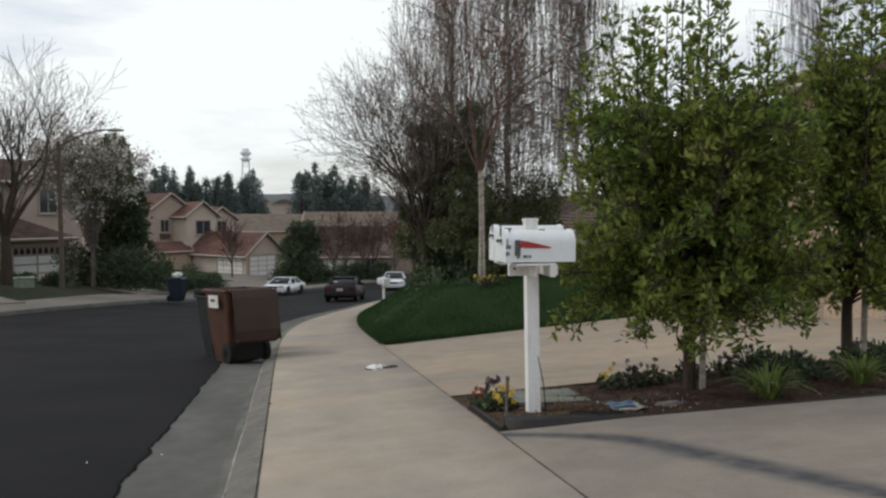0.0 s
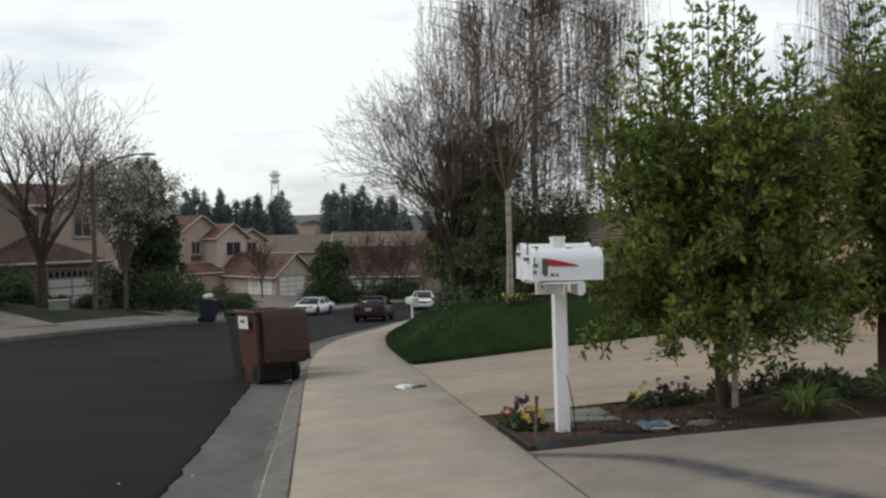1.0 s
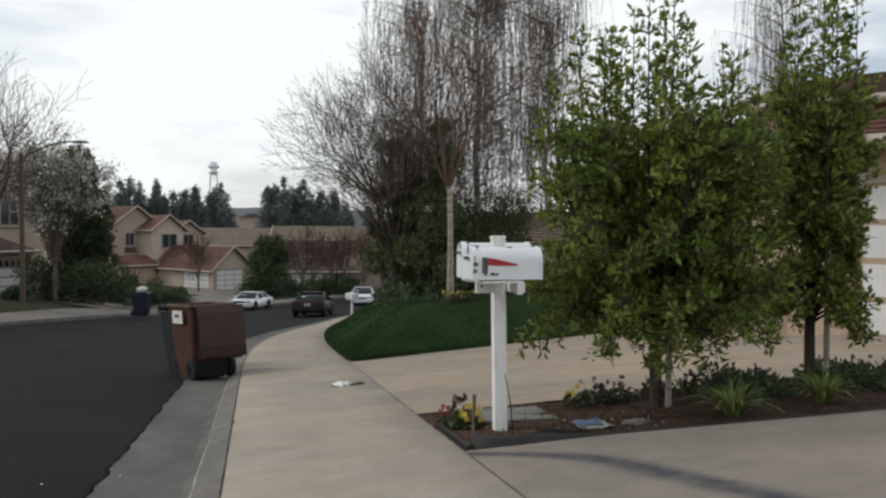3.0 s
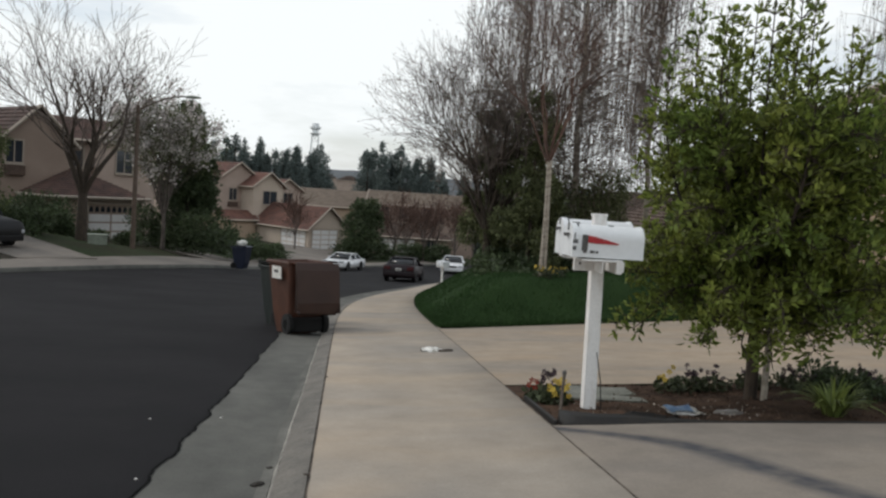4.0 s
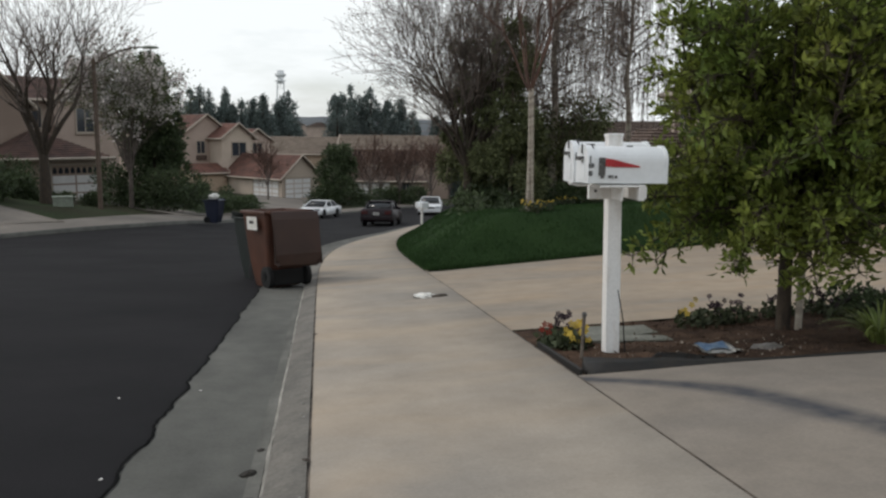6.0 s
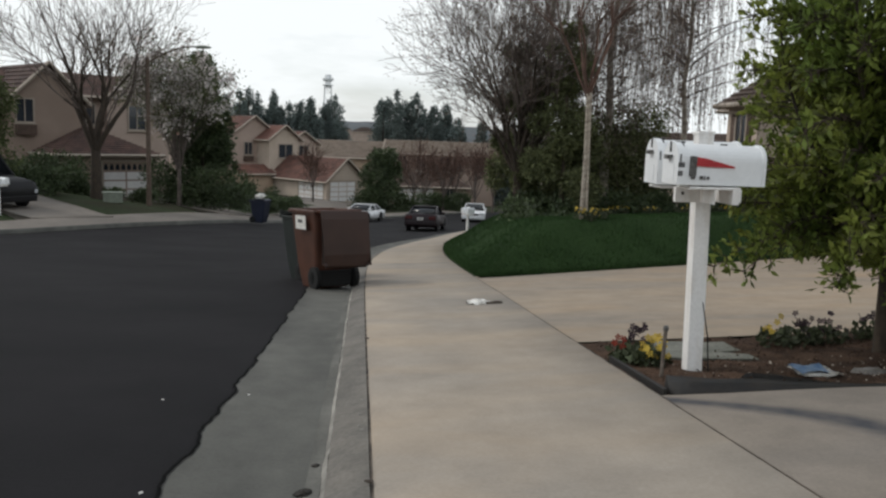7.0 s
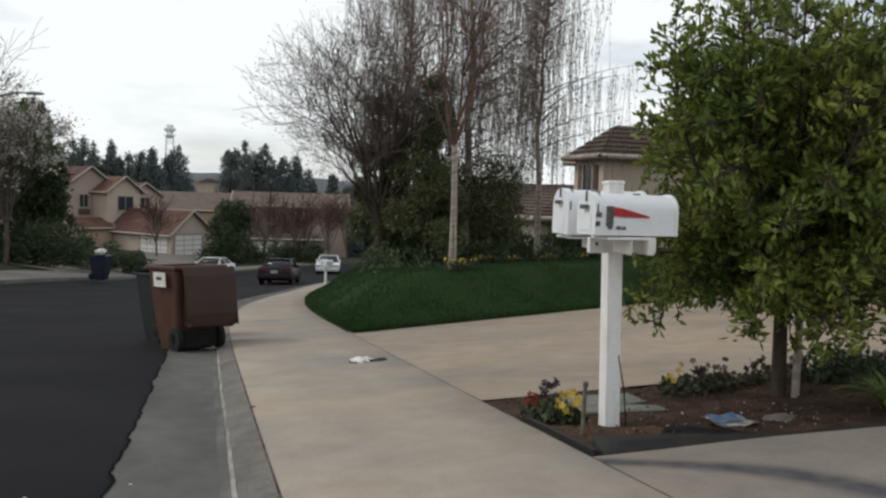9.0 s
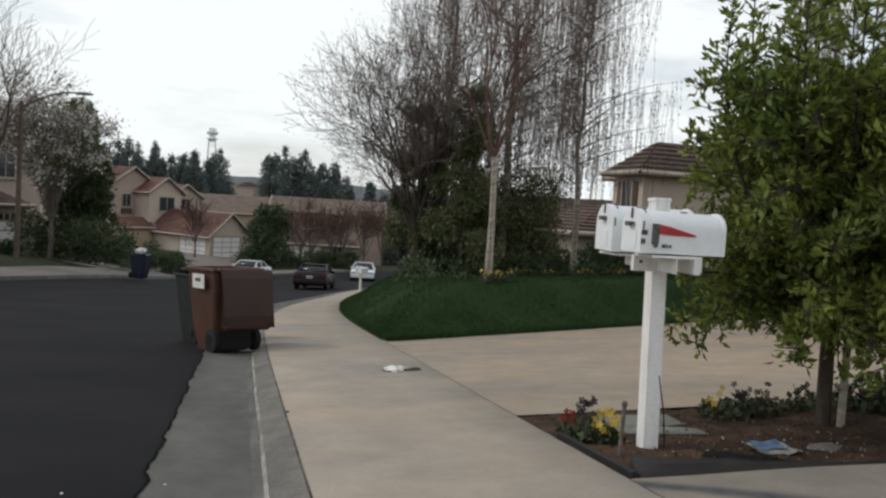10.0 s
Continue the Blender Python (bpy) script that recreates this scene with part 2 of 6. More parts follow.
STUCCO_PINK = mat("pinkish stucco", (0.440, 0.350, 0.297), (0.380, 0.300, 0.253), rough=0.95, scale=0.6, fine=25, bump=0.3, spec=0.2)
STUCCO_TAN = mat("tan stucco", (0.335, 0.258, 0.212), (0.285, 0.218, 0.178), rough=0.95, scale=0.6, fine=25, bump=0.3, spec=0.2)
TILE = mat("red-brown clay tile", (0.180, 0.084, 0.062), (0.115, 0.062, 0.050), rough=0.85, scale=1.5, fine=9, bump=0.8, dist=0.05, island=0.3)
TILE_OLD = mat("weathered red-brown tile", (0.125, 0.074, 0.060), (0.082, 0.054, 0.047), rough=0.88, scale=1.5, fine=9, bump=0.8, dist=0.05, island=0.35)
TILE_TAN = mat("tan concrete tile", (0.215, 0.172, 0.135), (0.165, 0.132, 0.105), rough=0.9, scale=1.2, fine=9, bump=0.8, dist=0.05, island=0.25)
TILE_BROWN = mat("brown concrete tile", (0.11, 0.075, 0.058), (0.075, 0.052, 0.042), rough=0.9, scale=1.2, fine=9, bump=0.8, dist=0.05, island=0.3)
TRIM = mat("cream trim", (0.40, 0.34, 0.28), (0.35, 0.30, 0.25), rough=0.8, grain_of=0.04)
GARAGE_WHITE = mat("white garage door", (0.78, 0.77, 0.76), (0.70, 0.69, 0.68), rough=0.6, scale=2, fine=30, bump=0.05, grain_of=0.04)
WINDOW_GLASS = glass_mat("window glass", (0.03, 0.035, 0.045), 0.08)
CAR_GLASS = glass_mat("car glass", (0.012, 0.014, 0.016), 0.06)
CAR_MAROON = mat("dark maroon car paint", (0.014, 0.007, 0.009), (0.012, 0.006, 0.008), rough=0.45, scale=1, fine=200, bump=0, coat=0.0, spec=0.3, grain_of=0.04)
CAR_WHITE = mat("white car paint", (0.72, 0.73, 0.74), (0.68, 0.69, 0.70), rough=0.3, scale=1, fine=200, bump=0, coat=0.5, grain_of=0.04)
CAR_BLACK = mat("black car paint", (0.010, 0.010, 0.011), (0.009, 0.009, 0.010), rough=0.5, scale=1, fine=200, bump=0, coat=0.0, spec=0.25, grain_of=0.04)
TAIL_RED = mat("tail lamp red", (0.07, 0.008, 0.008), rough=0.2)
LAMP_CLEAR = mat("headlamp lens", (0.5, 0.52, 0.54), (0.3, 0.3, 0.32), rough=0.15, scale=15)
CHROME = mat("bright metal", (0.55, 0.55, 0.56), (0.45, 0.45, 0.46), rough=0.25, metal=0.9, grain_of=0.04)
POLE = mat("weathered brown pole", (0.12, 0.085, 0.065), (0.09, 0.066, 0.05), rough=0.8, scale=4, fine=40)
# Grey-blue because the air's haze is painted into the scrub colour.
HILL_HAZED = mat("hazed far hillside scrub", (0.10, 0.11, 0.115), (0.075, 0.085, 0.095), rough=1, scale=0.02, fine=0.3, bump=0)
UTIL = mat("pale green steel", (0.22, 0.25, 0.20), (0.18, 0.20, 0.16), rough=0.6)

CONCRETE_FAR = mat("darker far concrete", (0.205, 0.182, 0.158), (0.155, 0.140, 0.124), rough=0.92, scale=0.4, fine=20, grain_of=0.1, bump=0.03, spec=0.15, mottle=0.12)
STUCCO_LIGHT = mat("cream stucco", (0.52, 0.435, 0.36), (0.46, 0.385, 0.315), rough=0.95, scale=0.6, fine=25, bump=0.3, spec=0.2)

# ---- shared builders ----


def part(name, bm, material, parent=None, label="", smooth=False):
    """Links a bmesh as one mesh object under a thing or a part."""
    me = bpy.data.meshes.new(name)
    bmesh.ops.recalc_face_normals(bm, faces=bm.faces)
    bm.to_mesh(me)
    bm.free()
    return mesh_part(name, me, material, parent, label, smooth)


def mesh_part(name, me, material, parent=None, label="", smooth=False):
    for one in (material if isinstance(material, (list, tuple)) else (material,)):
        me.materials.append(one)
    if smooth:
        me.polygons.foreach_set("use_smooth", [True] * len(me.polygons))
    ob = new(name, me)
    if parent:
        ob.parent = parent
    if label:
        tagged(ob, label)
    return ob


def thing(name, m, label, category, group="", kind=""):
    ob = new(name)
    ob.empty_display_size = 0.1
    ob.matrix_basis = m
    return tagged(ob, label, category, group, kind)


def quads(name, verts, faces):
    """A mesh from arrays of vertices and equal-sided faces."""
    verts, faces = np.asarray(verts, np.float32), np.asarray(faces, np.int32)
    me = bpy.data.meshes.new(name)
    n = faces.shape[1]
    me.vertices.add(len(verts))
    me.vertices.foreach_set("co", verts.ravel())
    me.loops.add(faces.size)
    me.loops.foreach_set("vertex_index", faces.ravel())
    me.polygons.add(len(faces))
    me.polygons.foreach_set("loop_start", np.arange(0, faces.size, n, dtype=np.int32))
    me.polygons.foreach_set("loop_total", np.full(len(faces), n, np.int32))
    me.update(calc_edges=True)
    me.validate()
    return me


def box(bm, lo, hi, bevel=0.0, m=None):
    """Adds a box to bm, bevelled if asked, moved by m."""
    made = bmesh.ops.create_cube(bm, size=1)["verts"]
    for v in made:
        v.co = Vector([(lo[k], hi[k])[v.co[k] > 0] for k in range(3)])
    if bevel:
        edges = list({e for v in made for e in v.link_edges})
        out = bmesh.ops.bevel(bm, geom=edges, offset=bevel, segments=2, affect="EDGES", profile=0.6)
        made = list({v for f in out["faces"] for v in f.verts} | {v for v in made if v.is_valid})
    if m is not None:
        bmesh.ops.transform(bm, matrix=m, verts=[v for v in made if v.is_valid])
    return bm


def boxed(lo, hi, bevel=0.0, m=None):
    return box(bmesh.new(), lo, hi, bevel, m)


def prism(bm, outline, axis, a, b):
    """Extrudes a 2D outline along axis 0, 1 or 2 from a to b."""
    def put(p, w):
        p = list(p)
        p.insert(axis, w)
        return bm.verts.new(p)
    one, two = [put(p, a) for p in outline], [put(p, b) for p in outline]
    bm.faces.new(one)
    bm.faces.new(list(reversed(two)))
    for k in range(len(outline)):
        bm.faces.new((one[k], two[k], two[(k + 1) % len(outline)], one[(k + 1) % len(outline)]))
    return bm


def turned(bm, profile, n=20, m=None):
    """A lathe of (radius, z) pairs round z."""
    rings = [[bm.verts.new((r * math.cos(2 * math.pi * k / n), r * math.sin(2 * math.pi * k / n), z)) for k in range(n)] for r, z in profile]
    for a, b in zip(rings, rings[1:]):
        for k in range(n):
            bm.faces.new((a[k], a[(k + 1) % n], b[(k + 1) % n], b[k]))
    bm.faces.new(list(reversed(rings[0])))
    bm.faces.new(rings[-1])
    if m is not None:
        bmesh.ops.transform(bm, matrix=m, verts=[v for r in rings for v in r])
    return bm


def tubes(name, segs, sides=4):
    """A mesh of tapered tubes from rows of p0, p1, r0, r1."""
    s = np.asarray(segs, float)
    p0, p1, r0, r1 = s[:, 0:3], s[:, 3:6], s[:, 6], s[:, 7]
    d = p1 - p0
    d /= np.linalg.norm(d, axis=1, keepdims=True) + 1e-9
    ref = np.where(np.abs(d[:, 2:3]) > 0.9, [[1.0, 0, 0]], [[0, 0, 1.0]])
    u = np.cross(d, ref)
    u /= np.linalg.norm(u, axis=1, keepdims=True) + 1e-9
    w = np.cross(d, u)
    ang = np.arange(sides) * 2 * np.pi / sides
    ring = np.cos(ang)[None, :, None] * u[:, None] + np.sin(ang)[None, :, None] * w[:, None]
    a = p0[:, None] + ring * r0[:, None, None]
    b = p1[:, None] + ring * r1[:, None, None]
    verts = np.concatenate([a, b], 1).reshape(-1, 3)
    base = (np.arange(len(s)) * 2 * sides)[:, None]
    k = np.arange(sides)
    f = np.stack([base + k, base + (k + 1) % sides, base + sides + (k + 1) % sides, base + sides + k], -1).reshape(-1, 4)
    return quads(name, verts, f)


def leaves(name, centres, size, rng, long=2.2, out=None, up=0.2, droop=0.0, vary=0.4):
    """A mesh of folded leaves, two quads each, at the given centres. out: their ways, else any."""
    n = len(centres)
    c = np.asarray(centres, float)
    way = rng.normal(size=(n, 3))
    way /= np.linalg.norm(way, axis=1, keepdims=True)
    if out is not None:
        way = way * 0.75 + out
    way[:, 2] += up - droop
    way /= np.linalg.norm(way, axis=1, keepdims=True)
    side = np.cross(way, rng.normal(size=(n, 3)))
    side /= np.linalg.norm(side, axis=1, keepdims=True) + 1e-9
    nor = np.cross(side, way)
    ln = size * (1 + vary * rng.uniform(-1, 1, (n, 1)))
    wd = ln / long * 0.5
    tip, mid = c + way * ln, c + way * ln * 0.45
    left, right = mid + side * wd + nor * wd * 0.35, mid - side * wd + nor * wd * 0.35
    verts = np.stack([c, right, tip, left], 1).reshape(-1, 3)
    b = (np.arange(n) * 4)[:, None]
    f = np.concatenate([b + [[0, 1, 2]], b + [[0, 2, 3]]], 0)
    return quads(name, verts, f)


def smooth01(a, b, v):
    v = np.clip((np.asarray(v, float) - a) / (b - a), 0, 1)
    return v * v * (3 - 2 * v)


# ---- the lie of the land ----
FALL_Y = (-60, 0, 5, 11.5, 22, 28, 38, 46, 60, 85, 110, 160, 400)
FALL_Z = (6.4, 0.5, -0.02, -0.66, -1.6, -2.12, -3.1, -3.85, -4.8, -5.9, -7.2, -9, -12)
_fy = np.arange(-70, 420, 0.5)
_fz = np.interp(_fy, FALL_Y, FALL_Z)
_fz = np.convolve(np.pad(_fz, 4, "edge"), np.ones(9) / 9, "valid")


def fall(y):
    return np.interp(y, _fy, _fz)


def land(x, y):
    """Height of the street's surface, with the bank that climbs on its far side."""
    x, y = np.asarray(x, float), np.asarray(y, float)
    return fall(y) + 0.1 * np.clip(-x - 2.5, 0, 18) * smooth01(22, 38, y) + 0.05 * np.clip(x - 2.0, 0, 14) * smooth01(75, 40, y)


def spline(ys, xs):
    """A smooth line x(y) through a few stations."""
    yy = np.arange(ys[0], ys[-1] + 0.01, 0.25)
    xx = np.interp(yy, ys, xs)
    for _ in range(3):
        xx = np.convolve(np.pad(xx, 8, "reflect", reflect_type="odd"), np.ones(17) / 17, "valid")
    return lambda y: np.interp(y, yy, xx)


walk_left = spline((-30, 2, 6, 9, 14, 18, 23, 29, 38, 46, 60, 75, 100), (1.85, 0.585, 0.43, 0.31, 0.14, 0.2, 0.72, 1.9, 3.4, 5.4, 11, 20, 38))
walk_right = spline((-30, 1, 5, 10.5, 15, 19, 22, 26, 30, 38, 46, 60, 75, 100), (2.05, 2.01, 1.965, 1.91, 1.76, 1.80, 2.02, 2.55, 3.5, 5.0, 7.0, 12.6, 21.6, 39.6))
far_kerb = spline((-30, 10, 23, 26.5, 32, 38, 45, 55, 62, 75, 100), (-22, -15.5, -11.7, -9.7, -7.1, -6.1, -5.5, -4.3, -2, 6, 24))
lip_line = lambda y: walk_left(y) - 0.19
edge_line = lambda y: walk_left(y) - 0.735 - 0.005 * np.clip(y, -10, 12)


def strip(name, lines, ys, material, heights, label, category="", kind="structure", rough_edge=0.0):
    """A ribbon of ground along the street: lines are x(y), heights z(x, y) added to the land."""
    cols = []
    for line, h in zip(lines, heights):
        x = line(ys)
        if name == "gutter_lip":
            x = x + np.array([0.006 * noise.noise((y * 2.2, 3.1 + 4 * h, 0)) + 0.005 * noise.noise((y * 9, 9 * h, 2)) for y in ys])
        if rough_edge and (line is lines[0] or name == "asphalt_seam"):
            x = x + np.array([noise.noise((y * 3.1, 7.3, 0)) * rough_edge + noise.noise((y * 11, 1.3, 0)) * rough_edge * 0.5 for y in ys])
        cols.append(np.stack([x, ys, land(x, ys) + h], -1))
    v = np.stack(cols, 1).reshape(-1, 3)
    k, n = len(lines), len(ys)
    i, j = np.meshgrid(np.arange(n - 1), np.arange(k - 1), indexing="ij")
    a = (i * k + j).ravel()
    f = np.stack([a, a + 1, a + k + 1, a + k], -1)
    return tagged(mesh_part(name, quads(name, v, f), material, smooth=True), label, category, "", kind)


def blend(one, two, w):
    return lambda y: one(y) * (1 - w) + two(y) * w


# ---- ground, road, gutter, pavement ----
gx = np.concatenate([np.linspace(-2500, -80, 14), np.arange(-70, -20, 5.0), np.arange(-20, 24, 1.0), np.arange(25, 75, 5.0), np.linspace(85, 2500, 14)])
gy = np.concatenate([np.linspace(-1500, -80, 8), np.arange(-70, -12, 4.0), np.arange(-12, 70, 1.0), np.arange(70, 180, 5.0), np.linspace(190, 4000, 16)])
GX, GY = np.meshgrid(gx, gy, indexing="ij")
bumps = np.vectorize(lambda x, y: noise.noise((x * 0.35, y * 0.35, 0.0)))(GX, GY)
yard = np.clip(far_kerb(GY) - 2.2 - GX, 0, 3) / 3 * smooth01(100, 70, GY) * smooth01(-12, 6, GY)
GZ = land(GX, GY) - 0.22 + yard * (0.32 + 0.12 * bumps)
gn = len(gy)
gi, gj = np.meshgrid(np.arange(len(gx) - 1), np.arange(gn - 1), indexing="ij")
ga = (gi * gn + gj).ravel()
tagged(mesh_part("ground", quads("ground", np.stack([GX, GY, GZ], -1).reshape(-1, 3), np.stack([ga, ga + gn, ga + gn + 1, ga + 1], -1)), GROUND, smooth=True),
       "rough grassy ground falling gently down the valley", "ground", "", "structure")

ys_fine = np.concatenate([np.arange(-25, -4, 1.0), np.arange(-4, 14, 0.12), np.arange(14, 100, 0.8)])
ys_edge = np.concatenate([np.arange(-25, -3, 0.5), np.arange(-3, 14, 0.04), np.arange(14, 100, 0.5)])
road_lines = [blend(edge_line, far_kerb, w) for w in (-0.004, 0.05, 0.15, 0.3, 0.5, 0.7, 0.85, 0.97, 1.0)]
strip("road", road_lines, ys_fine, ASPHALT, (-0.135, -0.125, -0.10, -0.06, -0.04, -0.06, -0.10, -0.13, -0.13), "dark smooth asphalt street curving downhill", "road")
strip("gutter", [edge_line, blend(edge_line, lip_line, 0.5), lip_line], ys_edge, GUTTER, (-0.126, -0.145, -0.15), "grey concrete gutter pan with a ragged asphalt edge", "gutter", rough_edge=0.032)
# Flat black strip carries the shadow in the crack beside the asphalt lip.
strip("asphalt_seam", [lambda y: edge_line(y) - 0.009, lambda y: edge_line(y) + 0.007], ys_edge, SEAM_SHADE, (-0.1215, -0.1215), "black strip for the shadowed seam between asphalt and gutter", "seam", rough_edge=0.032)
strip("gutter_wear", [lambda y: lip_line(y) - 0.055, lambda y: lip_line(y) - 0.025, lambda y: lip_line(y) + 0.002], ys_edge, WEAR, (-0.1462, -0.1455, -0.1445), "pale scoured band along the foot of the kerb", "gutter")
strip("gutter_lip", [lip_line, lambda y: lip_line(y) + 0.010, lambda y: lip_line(y) + 0.022], ys_edge, LIP, (-0.149, -0.13, -0.118), "pale worn edge line of the rolled kerb", "kerb")
strip("kerb", [lambda y: lip_line(y) + 0.022, lambda y: lip_line(y) + 0.09, lambda y: walk_left(y) - 0.008], ys_edge, APRON, (-0.118, -0.085, -0.062), "stained low rolled concrete kerb", "kerb")
strip("kerb_joint", [lambda y: walk_left(y) - 0.012, lambda y: walk_left(y) + 0.012], ys_edge, JOINT, (-0.075, -0.065), "dirt-filled joint beside the pavement", "joint")
strip("pavement", [lambda y: walk_left(y) + 0.006, lambda y: walk_left(y) + 0.02, blend(walk_left, walk_right, 0.35), blend(walk_left, walk_right, 0.7), lambda y: walk_right(y) - 0.015, lambda y: walk_right(y) - 0.005],
      ys_edge, CONCRETE, (-0.066, -0.05, -0.025, 0.0, 0.03, 0.022), "pale sandy concrete pavement with faint stains", "pavement")
strip("pavement_joint", [lambda y: walk_right(y) - 0.008, lambda y: walk_right(y) + 0.012], ys_edge, JOINT, (0.020, 0.020), "dirt-filled joint between pavement and driveways", "joint")

far_ys = np.arange(-25, 80, 0.5)
strip("far_kerb", [lambda y: far_kerb(y), lambda y: far_kerb(y) - 0.03, lambda y: far_kerb(y) - 0.15], far_ys, GUTTER, (-0.14, 0.0, 0.015), "grey concrete kerb on the far side", "kerb")
strip("far_pavement", [lambda y: far_kerb(y) - 0.15, lambda y: far_kerb(y) - 1.6, lambda y: far_kerb(y) - 2.2], far_ys, CONCRETE_FAR, (0.015, 0.06, 0.08), "pale concrete pavement across the street", "pavement")


# Driveways: skid marks curve over the one beside the planting bed.
def skid_material():
    m = mat("driveway concrete with skid marks", (0.262, 0.224, 0.182), (0.208, 0.183, 0.157), rough=0.88, scale=0.9, fine=70, grain_of=0.08, bump=0.03, stretch=(0.5, 1.2, 1), spec=0.25, mottle=0.15)
    nt = m.node_tree
    bsdf = nt.nodes["Principled BSDF"]
    tc = nt.nodes.new("ShaderNodeTexCoord")
    sep = nt.nodes.new("ShaderNodeSeparateXYZ")
    nt.links.new(tc.outputs["Object"], sep.inputs[0])

    def m2(op, a, b=None):
        n = nt.nodes.new("ShaderNodeMath")
        n.operation = op
        for k, v in enumerate((a, b)):
            if v is None:
                continue
            if isinstance(v, (int, float)):
                n.inputs[k].default_value = v
            else:
                nt.links.new(v, n.inputs[k])
        return n.outputs[0]
    x, y = sep.outputs[0], sep.outputs[1]
    # centre line: x = 3.03 - 0.30 (y - 1.2) - 0.9 (y - 2.45)^2 beyond 2.45
    d = m2("SUBTRACT", y, 1.2)
    bend = m2("MULTIPLY", m2("POWER", m2("MAXIMUM", m2("SUBTRACT", y, 2.45), 0.0), 2.0), 0.9)
    line = m2("SUBTRACT", m2("SUBTRACT", 3.03, m2("MULTIPLY", d, 0.30)), bend)
    off = m2("ABSOLUTE", m2("SUBTRACT", x, line))
    wide = m2("SUBTRACT", 1.0, m2("DIVIDE", off, 0.16))
    wide = m2("MAXIMUM", wide, 0.0)
    wide = m2("MINIMUM", m2("MULTIPLY", wide, 1.3), 1.0)
    ns = nt.nodes.new("ShaderNodeTexNoise")
    ns.inputs["Scale"].default_value = 9.0
    nt.links.new(tc.outputs["Object"], ns.inputs["Vector"])
    mask = m2("MULTIPLY", m2("MULTIPLY", wide, m2("ADD", ns.outputs[0], 0.35)), 1.0)
    old = bsdf.inputs["Base Color"].links[0].from_socket
    mx = nt.nodes.new("ShaderNodeMix")
    mx.data_type = "RGBA"
    mx.inputs["B"].default_value = (0.062, 0.063, 0.070, 1)
    nt.links.new(mask, mx.inputs["Factor"])
    nt.links.new(old, mx.inputs["A"])
    nt.links.new(mx.outputs["Result"], bsdf.inputs["Base Color"])
    return m


def sheet(name, x0, x1, y0, y1, nx, ny, height, material, label, category, kind="structure"):
    """A patch of ground between two lines across the street, y0(x) and y1(x)."""
    xs = np.linspace(x0, x1, nx)
    v = []
    for x in xs:
        yy = np.linspace(y0(x), y1(x), ny)
        xx = x + (walk_right(yy) - 2.0) * max(0.0, 1 - (x - 2.0) / 1.5)
        v.append(np.stack([xx, yy, land(xx, yy) + np.array([height(x, y) for y in yy])], -1))
    v = np.concatenate(v)
    i, j = np.meshgrid(np.arange(nx - 1), np.arange(ny - 1), indexing="ij")
    a = (i * ny + j).ravel()
    return tagged(mesh_part(name, quads(name, v, np.stack([a, a + ny, a + ny + 1, a + 1], -1)), material, smooth=True), label, category, "", kind)


bed_front = lambda x: 3.26 - 0.045 * (x - 2)
bed_back = lambda x: 5.02 + 0.06 * (x - 2)
lawn_front = lambda x: 11.1 + (x - 1.95) * 0.44
sheet("driveway_near", 2.006, 14, lambda x: -25, bed_front, 40, 120, lambda x, y: 0.024 + 0.02 * smooth01(2, 3, x), skid_material(), "pale concrete driveway with curved dark tyre marks", "driveway")
sheet("driveway_upper", 2.006, 14, bed_back, lambda x: lawn_front(x) + 0.3, 40, 60, lambda x, y: 0.024, DRIVE, "broad sandy concrete driveway beside the lawn", "driveway")


def bed_height(x, y):
    d = min(x - 2.03, y - bed_front(x), bed_back(x) - y)
    return 0.016 + 0.006 * float(smooth01(0, 0.35, d)) + 0.016 * noise.noise((x * 2.3, y * 2.3, 3)) + 0.014 * noise.noise((x * 9, y * 9, 5))


sheet("planting_bed", 2.012, 9, lambda x: bed_front(x) + 0.01, lambda x: bed_back(x) - 0.01, 180, 60, bed_height, SOIL, "dark brown mulch planting bed", "soil")


def bed_z(x, y):
    return float(land(x, y)) + bed_height(x, y)


def lawn_height(x, y):
    d = min((x - float(walk_right(y))) * 1.0, (y - lawn_front(x)) * 0.92)
    return 0.02 + 0.80 * float(smooth01(-0.25, 1.7, d)) + 0.03 * noise.noise((x, y, 2))


def lawn_z(x, y):
    return float(land(x, y)) + lawn_height(x, y)


# The lawn follows the pavement on one side and the driveway on the other.
lv, nu, nv = [], 60, 90
for u in np.linspace(0, 1, nu):
    for w in np.linspace(0, 1, nv):
        along = 11.1 + w ** 1.2 * 20
        left = float(walk_right(along)) + 0.018
        x = left + (u ** 1.3) * 9.0
        y = along + (x - left) * 0.44 * (1 - w)
        lv.append((x, y, lawn_z(x, y) if u > 0 and w > 0 else float(land(x, y)) - 0.04))
li, lj = np.meshgrid(np.arange(nu - 1), np.arange(nv - 1), indexing="ij")
la = (li * nv + lj).ravel()
tagged(mesh_part("lawn", quads("lawn", lv, np.stack([la, la + nv, la + nv + 1, la + 1], -1)), LAWN, smooth=True), "deep green mown lawn on a raised bank", "lawn", "", "structure")

rng = np.random.default_rng(3)
gv, gf = [], []
u, w = rng.random(70000) ** 1.2, rng.random(70000) ** 1.4
along = 11.1 + w ** 1.2 * 20
left = walk_right(along) + 0.018
bx = left + u ** 1.3 * 9.0
by = along + (bx - left) * 0.44 * (1 - w)
dd = np.minimum(bx - walk_right(by), (by - lawn_front(bx)) * 0.92)
bz = land(bx, by) + 0.02 + 0.80 * smooth01(-0.25, 1.7, dd) - 0.01
ok = dd > -0.015
bx, by, bz = bx[ok], by[ok], bz[ok]
